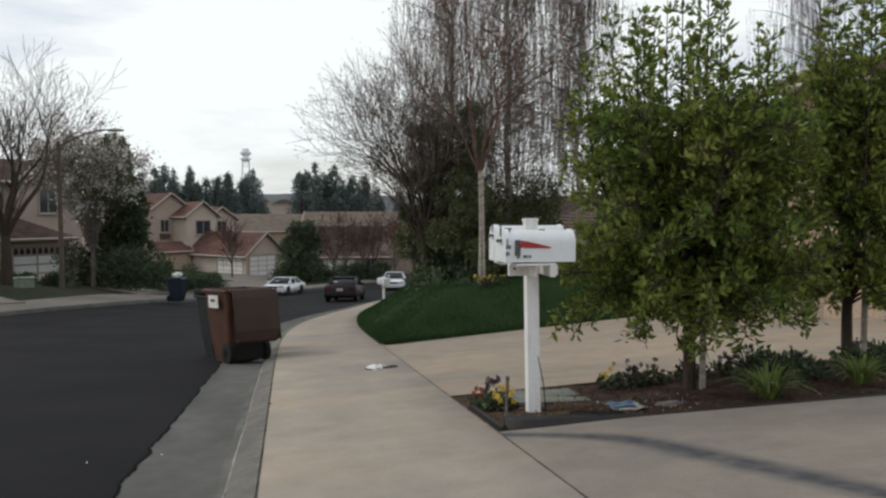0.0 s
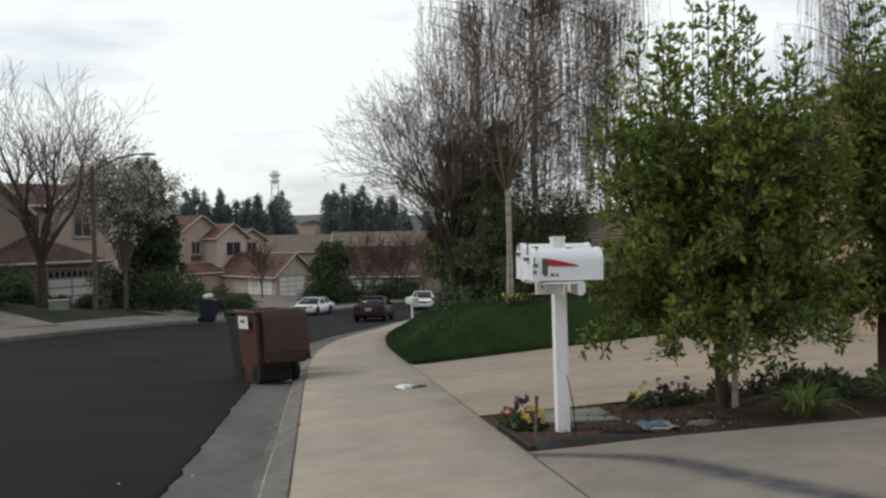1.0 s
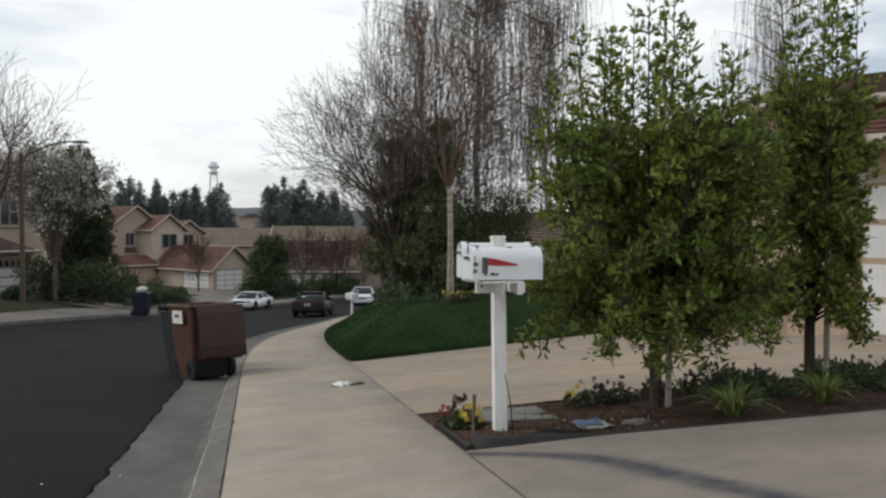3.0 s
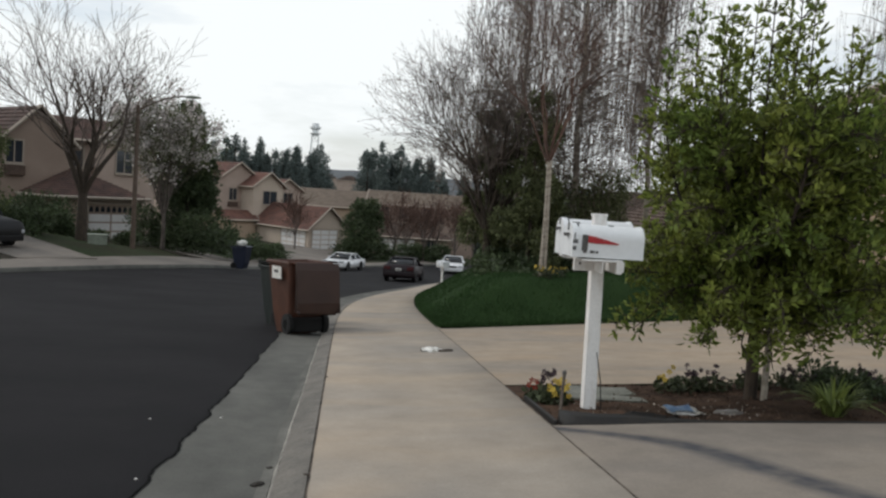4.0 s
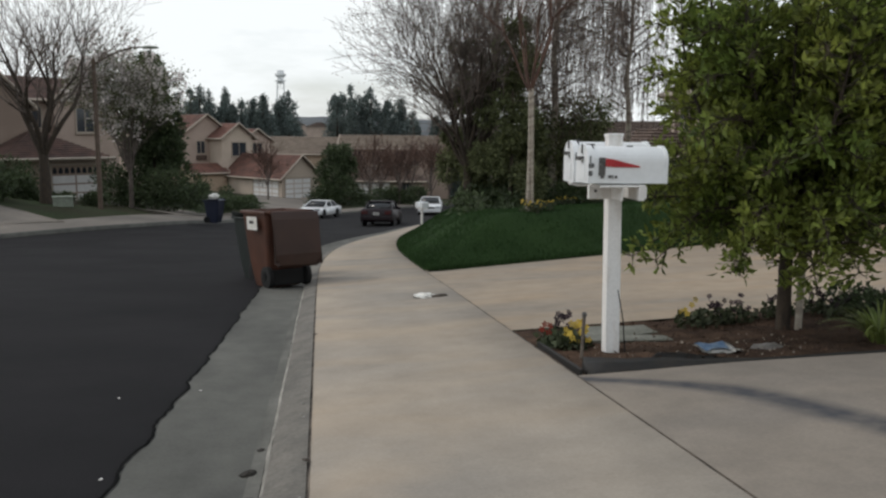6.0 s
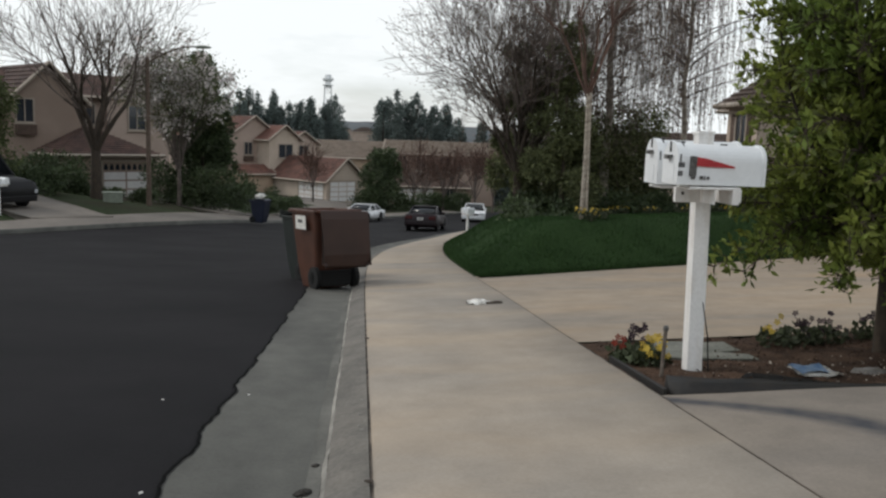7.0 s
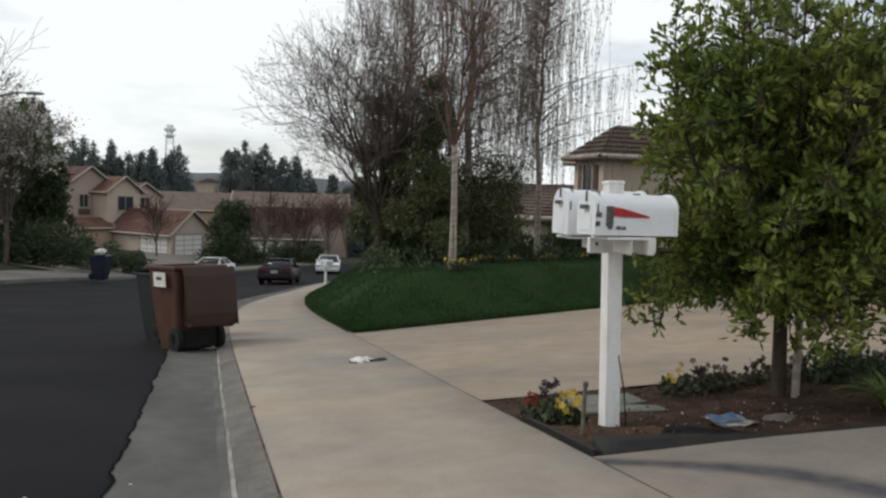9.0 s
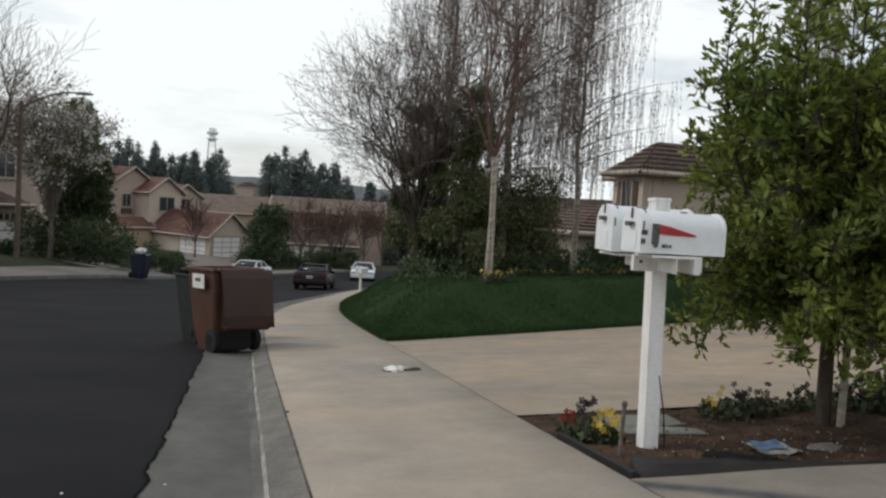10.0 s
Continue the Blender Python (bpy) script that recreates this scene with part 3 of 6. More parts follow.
ang, tall = rng.uniform(0, 6.28, len(bx)), rng.uniform(0.035, 0.085, len(bx))
lean = rng.normal(0, 0.02, (len(bx), 2))
wd = 0.006
gv = np.stack([np.stack([bx - np.cos(ang) * wd, by - np.sin(ang) * wd, bz], -1), np.stack([bx + np.cos(ang) * wd, by + np.sin(ang) * wd, bz], -1),
               np.stack([bx + lean[:, 0], by + lean[:, 1], bz + tall], -1)], 1).reshape(-1, 3)
tagged(mesh_part("grass", quads("grass", gv, np.arange(len(gv)).reshape(-1, 3)), GRASS), "short green grass blades of the lawn", "grass", "", "stuff")


# ---- mailboxes ----
def arch(w, h, n=14):
    """Outline of a mailbox end in (y, z): flat foot, straight sides, round top."""
    r = w / 2
    pts = [(-r, 0), (-r, h - r)]
    pts += [(-r * math.cos(math.pi * k / n), h - r + r * math.sin(math.pi * k / n)) for k in range(1, n)]
    return pts + [(r, h - r), (r, 0)]


def mailbox(m, label, flag_side, length=0.475, w=0.175, h=0.215):
    """Its door faces -x; the foot is at z = 0."""
    ob = thing("mailbox", m, label, "mailbox", "mailboxes on the post")
    bm = prism(bmesh.new(), arch(w, h), 0, 0.0, length)
    part("body", bm, WHITE_METAL, ob, "white enamelled steel shell")
    bm = prism(bmesh.new(), arch(w + 0.012, h + 0.008), 0, -0.022, 0.016)
    door = part("door", bm, WHITE_METAL, ob)
    bm = bmesh.new()
    prism(bm, arch(w + 0.012, h + 0.007), 0, length - 0.012, length + 0.006)
    part("rear_rim", bm, WHITE_METAL, ob)
    bm = boxed((-0.045, -0.028, h - 0.075), (-0.022, 0.028, h - 0.062), 0.003)
    box(bm, (-0.048, -0.028, h - 0.085), (-0.04, 0.028, h - 0.062), 0.002)
    part("pull", bm, DARK_METAL, door, "worn grey metal pull")
    bm = boxed((-0.026, -0.055, 0.02), (-0.0225, 0.055, 0.11), 0.0)
    part("raised_panel", bm, WHITE_METAL, door)
    bm = boxed((0.0, -0.012, h + 0.002), (0.05, 0.012, h + 0.012), 0.003)
    box(bm, (-0.03, -0.006, h - 0.045), (-0.024, 0.006, h + 0.01), 0.002)
    part("latch", bm, DARK_METAL, ob, "dark metal latch strap")
    bm = bmesh.new()
    for k in range(6):
        a0, a1 = math.pi * (0.30 + 0.06 * k), math.pi * (0.30 + 0.06 * (k + 1))
        r = w / 2 + 0.004
        prism(bm, [(-r * math.cos(a0), h - w / 2 + r * math.sin(a0)), (-(r + 0.003) * math.cos(a0), h - w / 2 + (r + 0.003) * math.sin(a0)),
                   (-(r + 0.003) * math.cos(a1), h - w / 2 + (r + 0.003) * math.sin(a1)), (-r * math.cos(a1), h - w / 2 + r * math.sin(a1))], 0, 0.018, 0.026)
    part("strap", bm, INK, ob, "dark curved strap")
    part("chipped_edge", boxed((-0.012, -w / 2 - 0.0085, h * 0.55), (-0.006, -w / 2 - 0.0062, h * 0.74)), INK, door, "dark chipped paint")
    bm = boxed((length * 0.52, -0.022, h - 0.002), (length * 0.60, -0.012, h + 0.004), 0.001)
    part("slot", bm, INK, ob)
    if flag_side:
        s = flag_side * (w / 2 + 0.004)
        bm = bmesh.new()
        prism(bm, [(0.075, 0.100), (0.085, 0.146), (0.14, 0.139), (0.30, 0.102), (0.30, 0.094), (0.14, 0.095)], 1, s - 0.003, s + 0.003)
        flag = part("flag", bm, FLAG_RED, ob, "faded red flag lying down")
        bm = boxed((0.045, s - 0.004, 0.045), (0.085, s + 0.004, 0.150), 0.003)
        box(bm, (0.06, s - 0.007, 0.03), (0.078, s + 0.007, 0.07), 0.002)
        part("bracket", bm, DARK_METAL, flag, "grey bracket")
        bm = bmesh.new()
        for a, b, c, e in ((0.105, 0.125, 0.030, 0.048), (0.130, 0.136, 0.028, 0.048), (0.145, 0.160, 0.030, 0.046)):
            box(bm, (a, s - 0.003, c), (b, s - 0.001, e))
        part("worn_mark", bm, DARK_METAL, ob)
        bm = bmesh.new()
        for k, z in enumerate((0.09, 0.09, 0.09, 0.09, 0.045, 0.045, 0.045)):
            box(bm, (-0.019 + (k % 4) * 0.009, s - 0.0055, z), (-0.0135 + (k % 4) * 0.009, s - 0.0035, z + 0.026))
        part("number_bar", bm, INK, ob, "small dark bars")
    return ob


MB = pose(2.385, 3.905, 0.10, -2.6, -0.4, 0)
LEVEL = pose(0, 0, 1.03, 2.6) @ pose(0, 0, -1.03)
post = thing("mailbox_post", MB, "leaning white-painted wooden mailbox post in the planting bed", "post")
bm = boxed((-0.045, -0.045, -0.12), (0.045, 0.045, 1.395), 0.006)
for v in bm.verts:
    v.co.x += 0.003 * noise.noise(v.co * 9)
part("upright", bm, WHITE_WOOD, post, "white upright with chipped paint")
part("cross_arm", boxed((-0.05, -0.33, 1.02), (-0.047, 0.30, 1.10), 0.004, LEVEL), WHITE_WOOD, post)
part("cross_arm", boxed((0.047, -0.33, 1.02), (0.085, 0.30, 1.10), 0.004, LEVEL), WHITE_WOOD, post)
part("mounting_board", boxed((-0.19, -0.33, 1.099), (0.09, -0.13, 1.113), 0.003, LEVEL), WHITE_WOOD, post)
part("mounting_board", boxed((-0.19, 0.14, 1.076), (0.09, 0.36, 1.090), 0.003, LEVEL), WHITE_WOOD, post)
part("side_block", boxed((-0.19, -0.12, 1.015), (-0.05, -0.085, 1.099), 0.004, LEVEL), WHITE_WOOD, post)
part("side_block", boxed((0.085, -0.30, 1.03), (0.108, -0.16, 1.099), 0.004, LEVEL), WHITE_WOOD, post)
bm = turned(bmesh.new(), [(0.009, 0), (0.009, 0.006)], 10, pose(-0.15, -0.12, 1.06, 90))
part("bolt", bm, DARK_METAL, post)
part("cap", boxed((-0.049, -0.049, 1.39), (0.049, 0.049, 1.41), 0.006), WHITE_WOOD, post)
mailbox(pose(2.122, 3.700, 1.222, 0, 0.4, 6.0), "white steel mailbox with a red flag on the wooden post", -1)
mailbox(pose(2.168, 4.165, 1.20, 0, 0, 2.0), "larger white steel mailbox without a visible flag on the wooden post", 0, 0.49, 0.205, 0.255)


def small_mail_post(m, label):
    ob = thing("mailbox_post", m, label, "mailbox", "mailboxes down the street")
    part("upright", boxed((-0.05, -0.05, -0.1), (0.05, 0.05, 1.02), 0.006), WHITE_WOOD, ob)
    part("cross_arm", boxed((-0.16, -0.30, 0.95), (0.16, 0.30, 1.03), 0.01), WHITE_WOOD, ob)
    for y in (-0.17, 0.17):
        bm = prism(bmesh.new(), arch(0.19, 0.24), 0, -0.26, 0.26)
        for v in bm.verts:
            v.co.y += y
            v.co.z += 1.03
        part("box", bm, WHITE_METAL, ob)
    return ob


small_mail_post(pose(3.50, 30.6, float(land(3.50, 30.6)), 0, 0, 40) @ Matrix.Diagonal((0.72, 0.72, 0.86, 1)), "white double mailbox on a post beside the pavement")
small_mail_post(pose(-13.2, 28.7, float(land(-13.2, 28.7)) + 0.05, 0, 0, 160), "white double mailbox on a post across the street")


# ---- wheeled bins ----
def wheeled_bin(m, label, colour, lid_colour, lid_open):
    """Back with the wheels towards -y, depth along y, foot at z = 0."""
    ob = thing("wheeled_bin", m, label, "bin")
    bm = bmesh.new()
    rows = ((0.0, 0.24, 0.20, 0.0), (0.10, 0.25, 0.23, 0.0), (0.30, 0.265, 0.29, 0.0), (0.85, 0.305, 0.355, 0.0), (0.98, 0.315, 0.37, 0.0))
    rings = []
    for z, hx, hy, oy in rows:
        c = 0.05
        ring = []
        for sx, sy in ((1, 1), (-1, 1), (-1, -1), (1, -1)):
            for k in range(4):
                a = math.atan2(sy, sx) - math.pi / 4 + k * math.pi / 6
                ring.append(bm.verts.new((sx * (hx - c) + c * math.cos(a), sy * (hy - c) + c * math.sin(a) + oy, z)))
        rings.append(ring)
    for a, b in zip(rings, rings[1:]):
        for k in range(16):
            bm.faces.new((a[k], a[(k + 1) % 16], b[(k + 1) % 16], b[k]))
    bm.faces.new(list(reversed(rings[0])))
    inner = [bm.verts.new(v.co + Vector((-v.co.x, -v.co.y, 0)) * 0.07) for v in rings[-1]]
    floor = [bm.verts.new((v.co.x * 0.75, v.co.y * 0.6, 0.06)) for v in inner]
    for k in range(16):
        bm.faces.new((rings[-1][k], rings[-1][(k + 1) % 16], inner[(k + 1) % 16], inner[k]))
        bm.faces.new((inner[k], inner[(k + 1) % 16], floor[(k + 1) % 16], floor[k]))
    bm.faces.new(floor)
    part("tub", bm, colour, ob, smooth=False)
    bm = bmesh.new()
    box(bm, (-0.335, -0.39, 0.955), (0.335, -0.355, 1.0), 0.012)
    box(bm, (-0.335, 0.355, 0.955), (0.335, 0.39, 1.0), 0.012)
    box(bm, (-0.335, -0.39, 0.955), (-0.305, 0.39, 1.0), 0.012)
    box(bm, (0.305, -0.39, 0.955), (0.335, 0.39, 1.0), 0.012)
    part("rim", bm, colour, ob)
    bm = turned(bmesh.new(), [(0.016, -0.28), (0.016, 0.28)], 10, pose(0, -0.44, 0.99, 0, 90))
    box(bm, (-0.28, -0.45, 0.97), (-0.25, -0.37, 1.0), 0.006)
    box(bm, (0.25, -0.45, 0.97), (0.28, -0.37, 1.0), 0.006)
    part("handle", bm, colour, ob)
    bm = bmesh.new()
    prof = [(-0.36, 0.0), (-0.36, 0.03), (-0.25, 0.055), (0.25, 0.06), (0.40, 0.035), (0.42, 0.0), (0.41, -0.03), (0.39, -0.005), (0.2, 0.035), (-0.25, 0.03)]
    prism(bm, prof, 0, -0.335, 0.335)
    edge = [e for e in bm.edges if abs(e.verts[0].co.x - e.verts[1].co.x) < 0.01 and min(v.co.y for v in e.verts) > 0.30 and abs(e.verts[0].co.z - e.verts[1].co.z) > 0.02]
    bmesh.ops.bevel(bm, geom=edge, offset=0.05, segments=4, affect="EDGES")
    bmesh.ops.bevel(bm, geom=[e for e in bm.edges if e.calc_length() > 0.5], offset=0.008, segments=1, affect="EDGES")
    lm = pose(0, -0.02, 1.005)
    if lid_open:
        lm = pose(0.03, -0.475, 0.99, 82, 2, 0) @ Matrix.Scale(-0.91, 4, (0, 1, 0)) @ Matrix.Scale(0.97, 4, (1, 0, 0)) @ pose(0, 0.36, 0)
    bmesh.ops.transform(bm, matrix=lm, verts=bm.verts)
    part("lid", bm, lid_colour, ob, "lid hanging open down the back" if lid_open else "closed lid")
    for x in (-0.27, 0.27):
        bm = turned(bmesh.new(), [(0.10, -0.034), (0.142, -0.028), (0.142, 0.028), (0.10, 0.034)], 22, pose(x, -0.25, 0.142, 0, 90))
        wheel = part("wheel", bm, RUBBER, ob, "black rubber wheel")
        bm = turned(bmesh.new(), [(0.07, -0.034), (0.075, 0.0), (0.07, 0.034)], 14, pose(x, -0.25, 0.142, 0, 90))
        part("hub", bm, BIN_GREEN, wheel)
    part("axle", turned(bmesh.new(), [(0.014, -0.30), (0.014, 0.30)], 8, pose(0, -0.25, 0.142, 0, 90)), DARK_METAL, ob)
    # Added black block gives the shade between the wheels below the tub.
    part("underside_shade", boxed((-0.225, -0.335, 0.03), (0.225, -0.17, 0.235), 0.03), RUBBER, ob, "black block standing in for shade under the bin")
    return ob


bin_z = float(land(-0.29, 10.7)) - 0.135
BIN = Matrix.Scale(1.09, 4)
brown_bin = wheeled_bin(pose(-0.31, 10.87, bin_z, -3.0, 0, 31) @ BIN, "empty brown wheeled bin with its lid hanging open", BIN_BROWN, BIN_LID, True)
bm = boxed((-0.322, -0.19, 0.77), (-0.318, 0.11, 0.94), 0.0, pose(0, 0, 0, 0, -2.5, 0))
st = part("sticker", bm, PAPER, brown_bin, "white paper sticker")
bm = boxed((-0.3235, -0.10, 0.85), (-0.3225, 0.04, 0.89), 0.0, pose(0, 0, 0, 0, -2.5, 0))
part("print", bm, DARK_METAL, st)
green_bin = wheeled_bin(pose(-0.66, 12.15, float(land(-0.66, 12.15)) - 0.13, -3, 0, 31), "dark green wheeled bin beside the brown one", BIN_GREEN, BIN_GREEN, False)
blue_bin = wheeled_bin(pose(-5.40, 36.6, float(land(-5.40, 36.6)) + 0.02, 0, 0, 250), "dark blue wheeled bin at the far kerb", BIN_BLUE, BIN_BLUE, False)
bag = thing("refuse_bag", pose(-5.40, 36.6, float(land(-5.40, 36.6)) + 1.075), "white rubbish bag on the blue bin", "bag")
bm = bmesh.new()
bmesh.ops.create_icosphere(bm, subdivisions=3, radius=0.22)
for v in bm.verts:
    v.co *= 1 + 0.5 * noise.noise(v.co * 9)
    v.co.z = v.co.z * 0.6 + 0.13
part("sack", bm, PAPER, bag, smooth=True)


# ---- vehicles ----
def wheel_parts(ob, x, y, r=0.32, w=0.2):
    bm = turned(bmesh.new(), [(r * 0.68, -w / 2), (r * 0.96, -w / 2), (r, -w * 0.38), (r, w * 0.38), (r * 0.96, w / 2), (r * 0.68, w / 2)], 26, pose(x, y, r, 0, 90))
    wheel = part("wheel", bm, RUBBER, ob, "black tyre")
    bm = turned(bmesh.new(), [(r * 0.66, -w * 0.45), (r * 0.3, -w * 0.36), (r * 0.3, w * 0.36), (r * 0.66, w * 0.45)], 20, pose(x, y, r, 0, 90))
    part("rim", bm, CHROME, wheel, "silver rim")


def car(m, label, paint, length=4.6, width=1.78, height=1.43, kind="sedan"):
    """Nose towards +y, wheels on z = 0."""
    ob = thing("car", m, label, "car", "parked cars")
    L, W, H = length / 2, width / 2, height
    hood, deck, belt = 0.92 * H / 1.43, (1.02 if kind == "sedan" else 0.98) * H / 1.43, 0.93 * H / 1.43
    if kind == "suv":
        hood, deck, belt = 1.08, 1.15, 1.12
    side = [(-L, 0.42), (-L + 0.02, 0.72), (-L + 0.10, deck - 0.03), (-L + 0.25, deck), (-L + 0.75, belt + 0.06), (0.75, belt), (L - 0.9, hood - 0.02), (L - 0.3, hood - 0.13), (L - 0.05, 0.66), (L, 0.45), (L - 0.08, 0.24), (-L + 0.08, 0.26)]
    if kind == "suv":
        side = [(-L, 0.45), (-L, 0.80), (-L + 0.04, deck), (0.9, belt), (L - 0.75, hood), (L - 0.15, hood - 0.08), (L, 0.75), (L, 0.5), (L - 0.08, 0.32), (-L + 0.08, 0.34)]
    bm = bmesh.new()
    secs = [(-1.0, 0.0), (-0.97, 0.3), (-0.8, 1.0), (0.8, 1.0), (0.97, 0.3), (1.0, 0.0)]
    cols = []
    mid = 0.55
    for fx, k in secs:
        s = 0.90 + 0.10 * k
        cols.append([bm.verts.new((fx * W, y * (0.975 + 0.025 * k), mid + (z - mid) * s)) for y, z in side])
    n = len(side)
    for a, b in zip(cols, cols[1:]):
        for k in range(n):
            bm.faces.new((a[k], b[k], b[(k + 1) % n], a[(k + 1) % n]))
    bm.faces.new(cols[0])
    bm.faces.new(list(reversed(cols[-1])))
    bmesh.ops.bevel(bm, geom=[e for e in bm.edges if e.is_manifold and e.calc_face_angle(0) > 0.5], offset=0.035, segments=2, affect="EDGES")
    part("body", bm, paint, ob, smooth=True)
    # cabin
    bm = bmesh.new()
    if kind == "suv":
        low = ((-L + 0.06, -0.02), (1.25, -0.02)); top = ((-L + 0.30, 0), (0.45, 0))
    else:
        low = ((-L + 0.55, 0), (1.15, 0)); top = ((-L + 1.35, 0), (0.25, 0))
    b0, b1 = W * 0.93, W * 0.74
    zl, zt = belt - 0.03, H - 0.05
    base = [bm.verts.new(p) for p in ((-b0, low[0][0], zl), (b0, low[0][0], zl), (b0, low[1][0], zl), (-b0, low[1][0], zl))]
    roof = [bm.verts.new(p) for p in ((-b1, top[0][0], zt), (b1, top[0][0], zt), (b1, top[1][0], zt), (-b1, top[1][0], zt))]
    for k in range(4):
        bm.faces.new((base[k], base[(k + 1) % 4], roof[(k + 1) % 4], roof[k]))
    bm.faces.new(roof)
    bm.faces.new(list(reversed(base)))
    bmesh.ops.bevel(bm, geom=list(bm.edges), offset=0.05, segments=2, affect="EDGES")
    part("glasshouse", bm, CAR_GLASS, ob, "dark tinted windows", smooth=True)
    bm = bmesh.new()
    box(bm, (-b1 - 0.01, top[0][0] - 0.05, zt - 0.025), (b1 + 0.01, top[1][0] + 0.08, H), 0.022)
    part("roof", bm, paint, ob, smooth=True)
    for sx in (-1, 1):
        for (yb, yt) in ((low[0][0], top[0][0]), (low[1][0], top[1][0]), ((low[0][0] + low[1][0]) / 2 - 0.1, (top[0][0] + top[1][0]) / 2 - 0.05)):
            mesh_part("pillar", tubes("pillar", [(sx * b0, yb, zl, sx * b1, yt, zt, 0.04, 0.035)], 6), paint, ob)
        part("mirror", boxed((sx * (W - 0.02) - 0.09, 0.85, belt), (sx * (W - 0.02) + 0.09, 0.98, belt + 0.13), 0.03), paint, ob)
        x0, x1 = sorted((sx * (W - 0.42), sx * (W - 0.04)))
        part("tail_lamp", boxed((x0, -L - 0.012, 0.70 * H / 1.43), (x1, -L + 0.12, 0.90 * H / 1.43), 0.02), TAIL_RED, ob, "red tail lamp")
        part("headlamp", boxed((x0, L - 0.16, 0.58), (x1, L - 0.008, 0.72), 0.02), LAMP_CLEAR, ob, "clear headlamp")
        for y in (-L + 0.95, L - 0.88):
            wheel_parts(ob, sx * (W - 0.09), y, 0.32 if kind != "suv" else 0.38)
            part("wheel_arch", turned(bmesh.new(), [(0.37, -0.012), (0.37, 0.012)], 22, pose(sx * (W + 0.0), y, 0.34, 0, 90)), RUBBER, ob)
    part("rear_bumper", boxed((-W * 0.93, -L - 0.05, 0.36), (W * 0.93, -L + 0.1, 0.60), 0.05), paint, ob)
    part("front_bumper", boxed((-W * 0.93, L - 0.12, 0.28), (W * 0.93, L + 0.03, 0.52), 0.05), paint, ob)
    part("grille", boxed((-0.40, L - 0.03, 0.55), (0.40, L + 0.012, 0.68), 0.01), RUBBER, ob)
    plate = part("number_plate", boxed((-0.16, -L - 0.062, 0.66), (0.16, -L - 0.012, 0.80), 0.004), PAPER, ob, "white plate")
    part("plate_bar", boxed((-0.12, -L - 0.067, 0.70), (0.12, -L - 0.0625, 0.76)), DARK_METAL, plate)
    return ob


def on_road(x, y, turn, up=-0.09):
    d = Vector((-math.sin(radians(turn)), math.cos(radians(turn))))
    z0, z1 = float(land(x - d.x * 1.3, y - d.y * 1.3)), float(land(x + d.x * 1.3, y + d.y * 1.3))
    return pose(x, y, (z0 + z1) / 2 + up, math.degrees(math.atan2(z1 - z0, 2.6)), 0, turn)


car(on_road(2.55, 46.4, -11), "dark maroon sedan parked at the kerb", CAR_MAROON)
car(on_road(-1.55, 59.3, 160), "white low coupe parked across the street", CAR_WHITE, 4.4, 1.74, 1.28, "coupe")
car(on_road(6.9, 62.0, 172), "white car parked farther down the street", CAR_WHITE, 4.4, 1.74, 1.40)
car(on_road(-15.2, 30.7, -120, 0.13), "black sport utility vehicle on a driveway", CAR_BLACK, 5.1, 2.0, 2.0, "suv")


# ---- street lamp ----
LX, LY = -11.05, 39.0
lz = float(land(LX, LY)) + 0.0
lamp = thing("street_lamp", pose(LX, LY, lz), "tall brown street lamp with a curved arm", "street lamp")
part("pole", turned(bmesh.new(), [(0.13, -0.3), (0.12, 0.3), (0.095, 6.9), (0.085, 7.05)], 14), POLE, lamp)
arm = []
for k in range(10):
    def at(s):
        return (0.1 + 2.1 * s, 0.0, 6.85 + 0.75 * math.sin(s * math.pi / 2))
    arm.append((*at(k / 10), *at((k + 1) / 10), 0.045 - 0.001 * k, 0.045 - 0.001 * (k + 1)))
mesh_part("arm", tubes("arm", arm, 8), POLE, lamp)
bm = bmesh.new()
bmesh.ops.create_uvsphere(bm, u_segments=16, v_segments=8, radius=1)
for v in bm.verts:
    v.co = Vector((2.55 + v.co.x * 0.42, v.co.y * 0.16, 7.58 + v.co.z * (0.10 if v.co.z > 0 else 0.06)))
part("lamp_head", bm, UTIL, lamp, "pale grey cobra lamp head", smooth=True)


# ---- houses ----
def window(ob, name, m, w, h, bars=(1, 0), sill=True, glass=None):
    """A window in a wall whose outside faces local -y; m is its lower middle on the wall's face."""
    f = 0.09
    win = part(name, boxed((-w / 2 - f, -0.05, h), (w / 2 + f, 0.06, h + f), 0.008, m), TRIM, ob)
    for lo, hi in (((-w / 2 - f, -0.05, -f), (-w / 2, 0.06, h)), ((w / 2, -0.05, -f), (w / 2 + f, 0.06, h)), ((-w / 2, -0.05, -f), (w / 2, 0.06, 0))):
        part("frame", boxed(lo, hi, 0.008, m), TRIM, win)
    for k in range(bars[0]):
        x = -w / 2 + w * (k + 1) / (bars[0] + 1)
        part("mullion", boxed((x - 0.03, -0.03, 0), (x + 0.03, 0.03, h), 0.004, m), TRIM, win)
    for k in range(bars[1]):
        z = h * (k + 1) / (bars[1] + 1)
        part("mullion", boxed((-w / 2, -0.032, z - 0.02), (w / 2, 0.032, z + 0.02), 0.004, m), TRIM, win)
    part("pane", boxed((-w / 2, -0.006, 0), (w / 2, 0.012, h), 0, m), glass or WINDOW_GLASS, win, "dark reflecting glass")
    if sill:
        part("sill", boxed((-w / 2 - 0.14, -0.14, -f - 0.07), (w / 2 + 0.14, 0.02, -f), 0.01, m), TRIM, win)
    return win


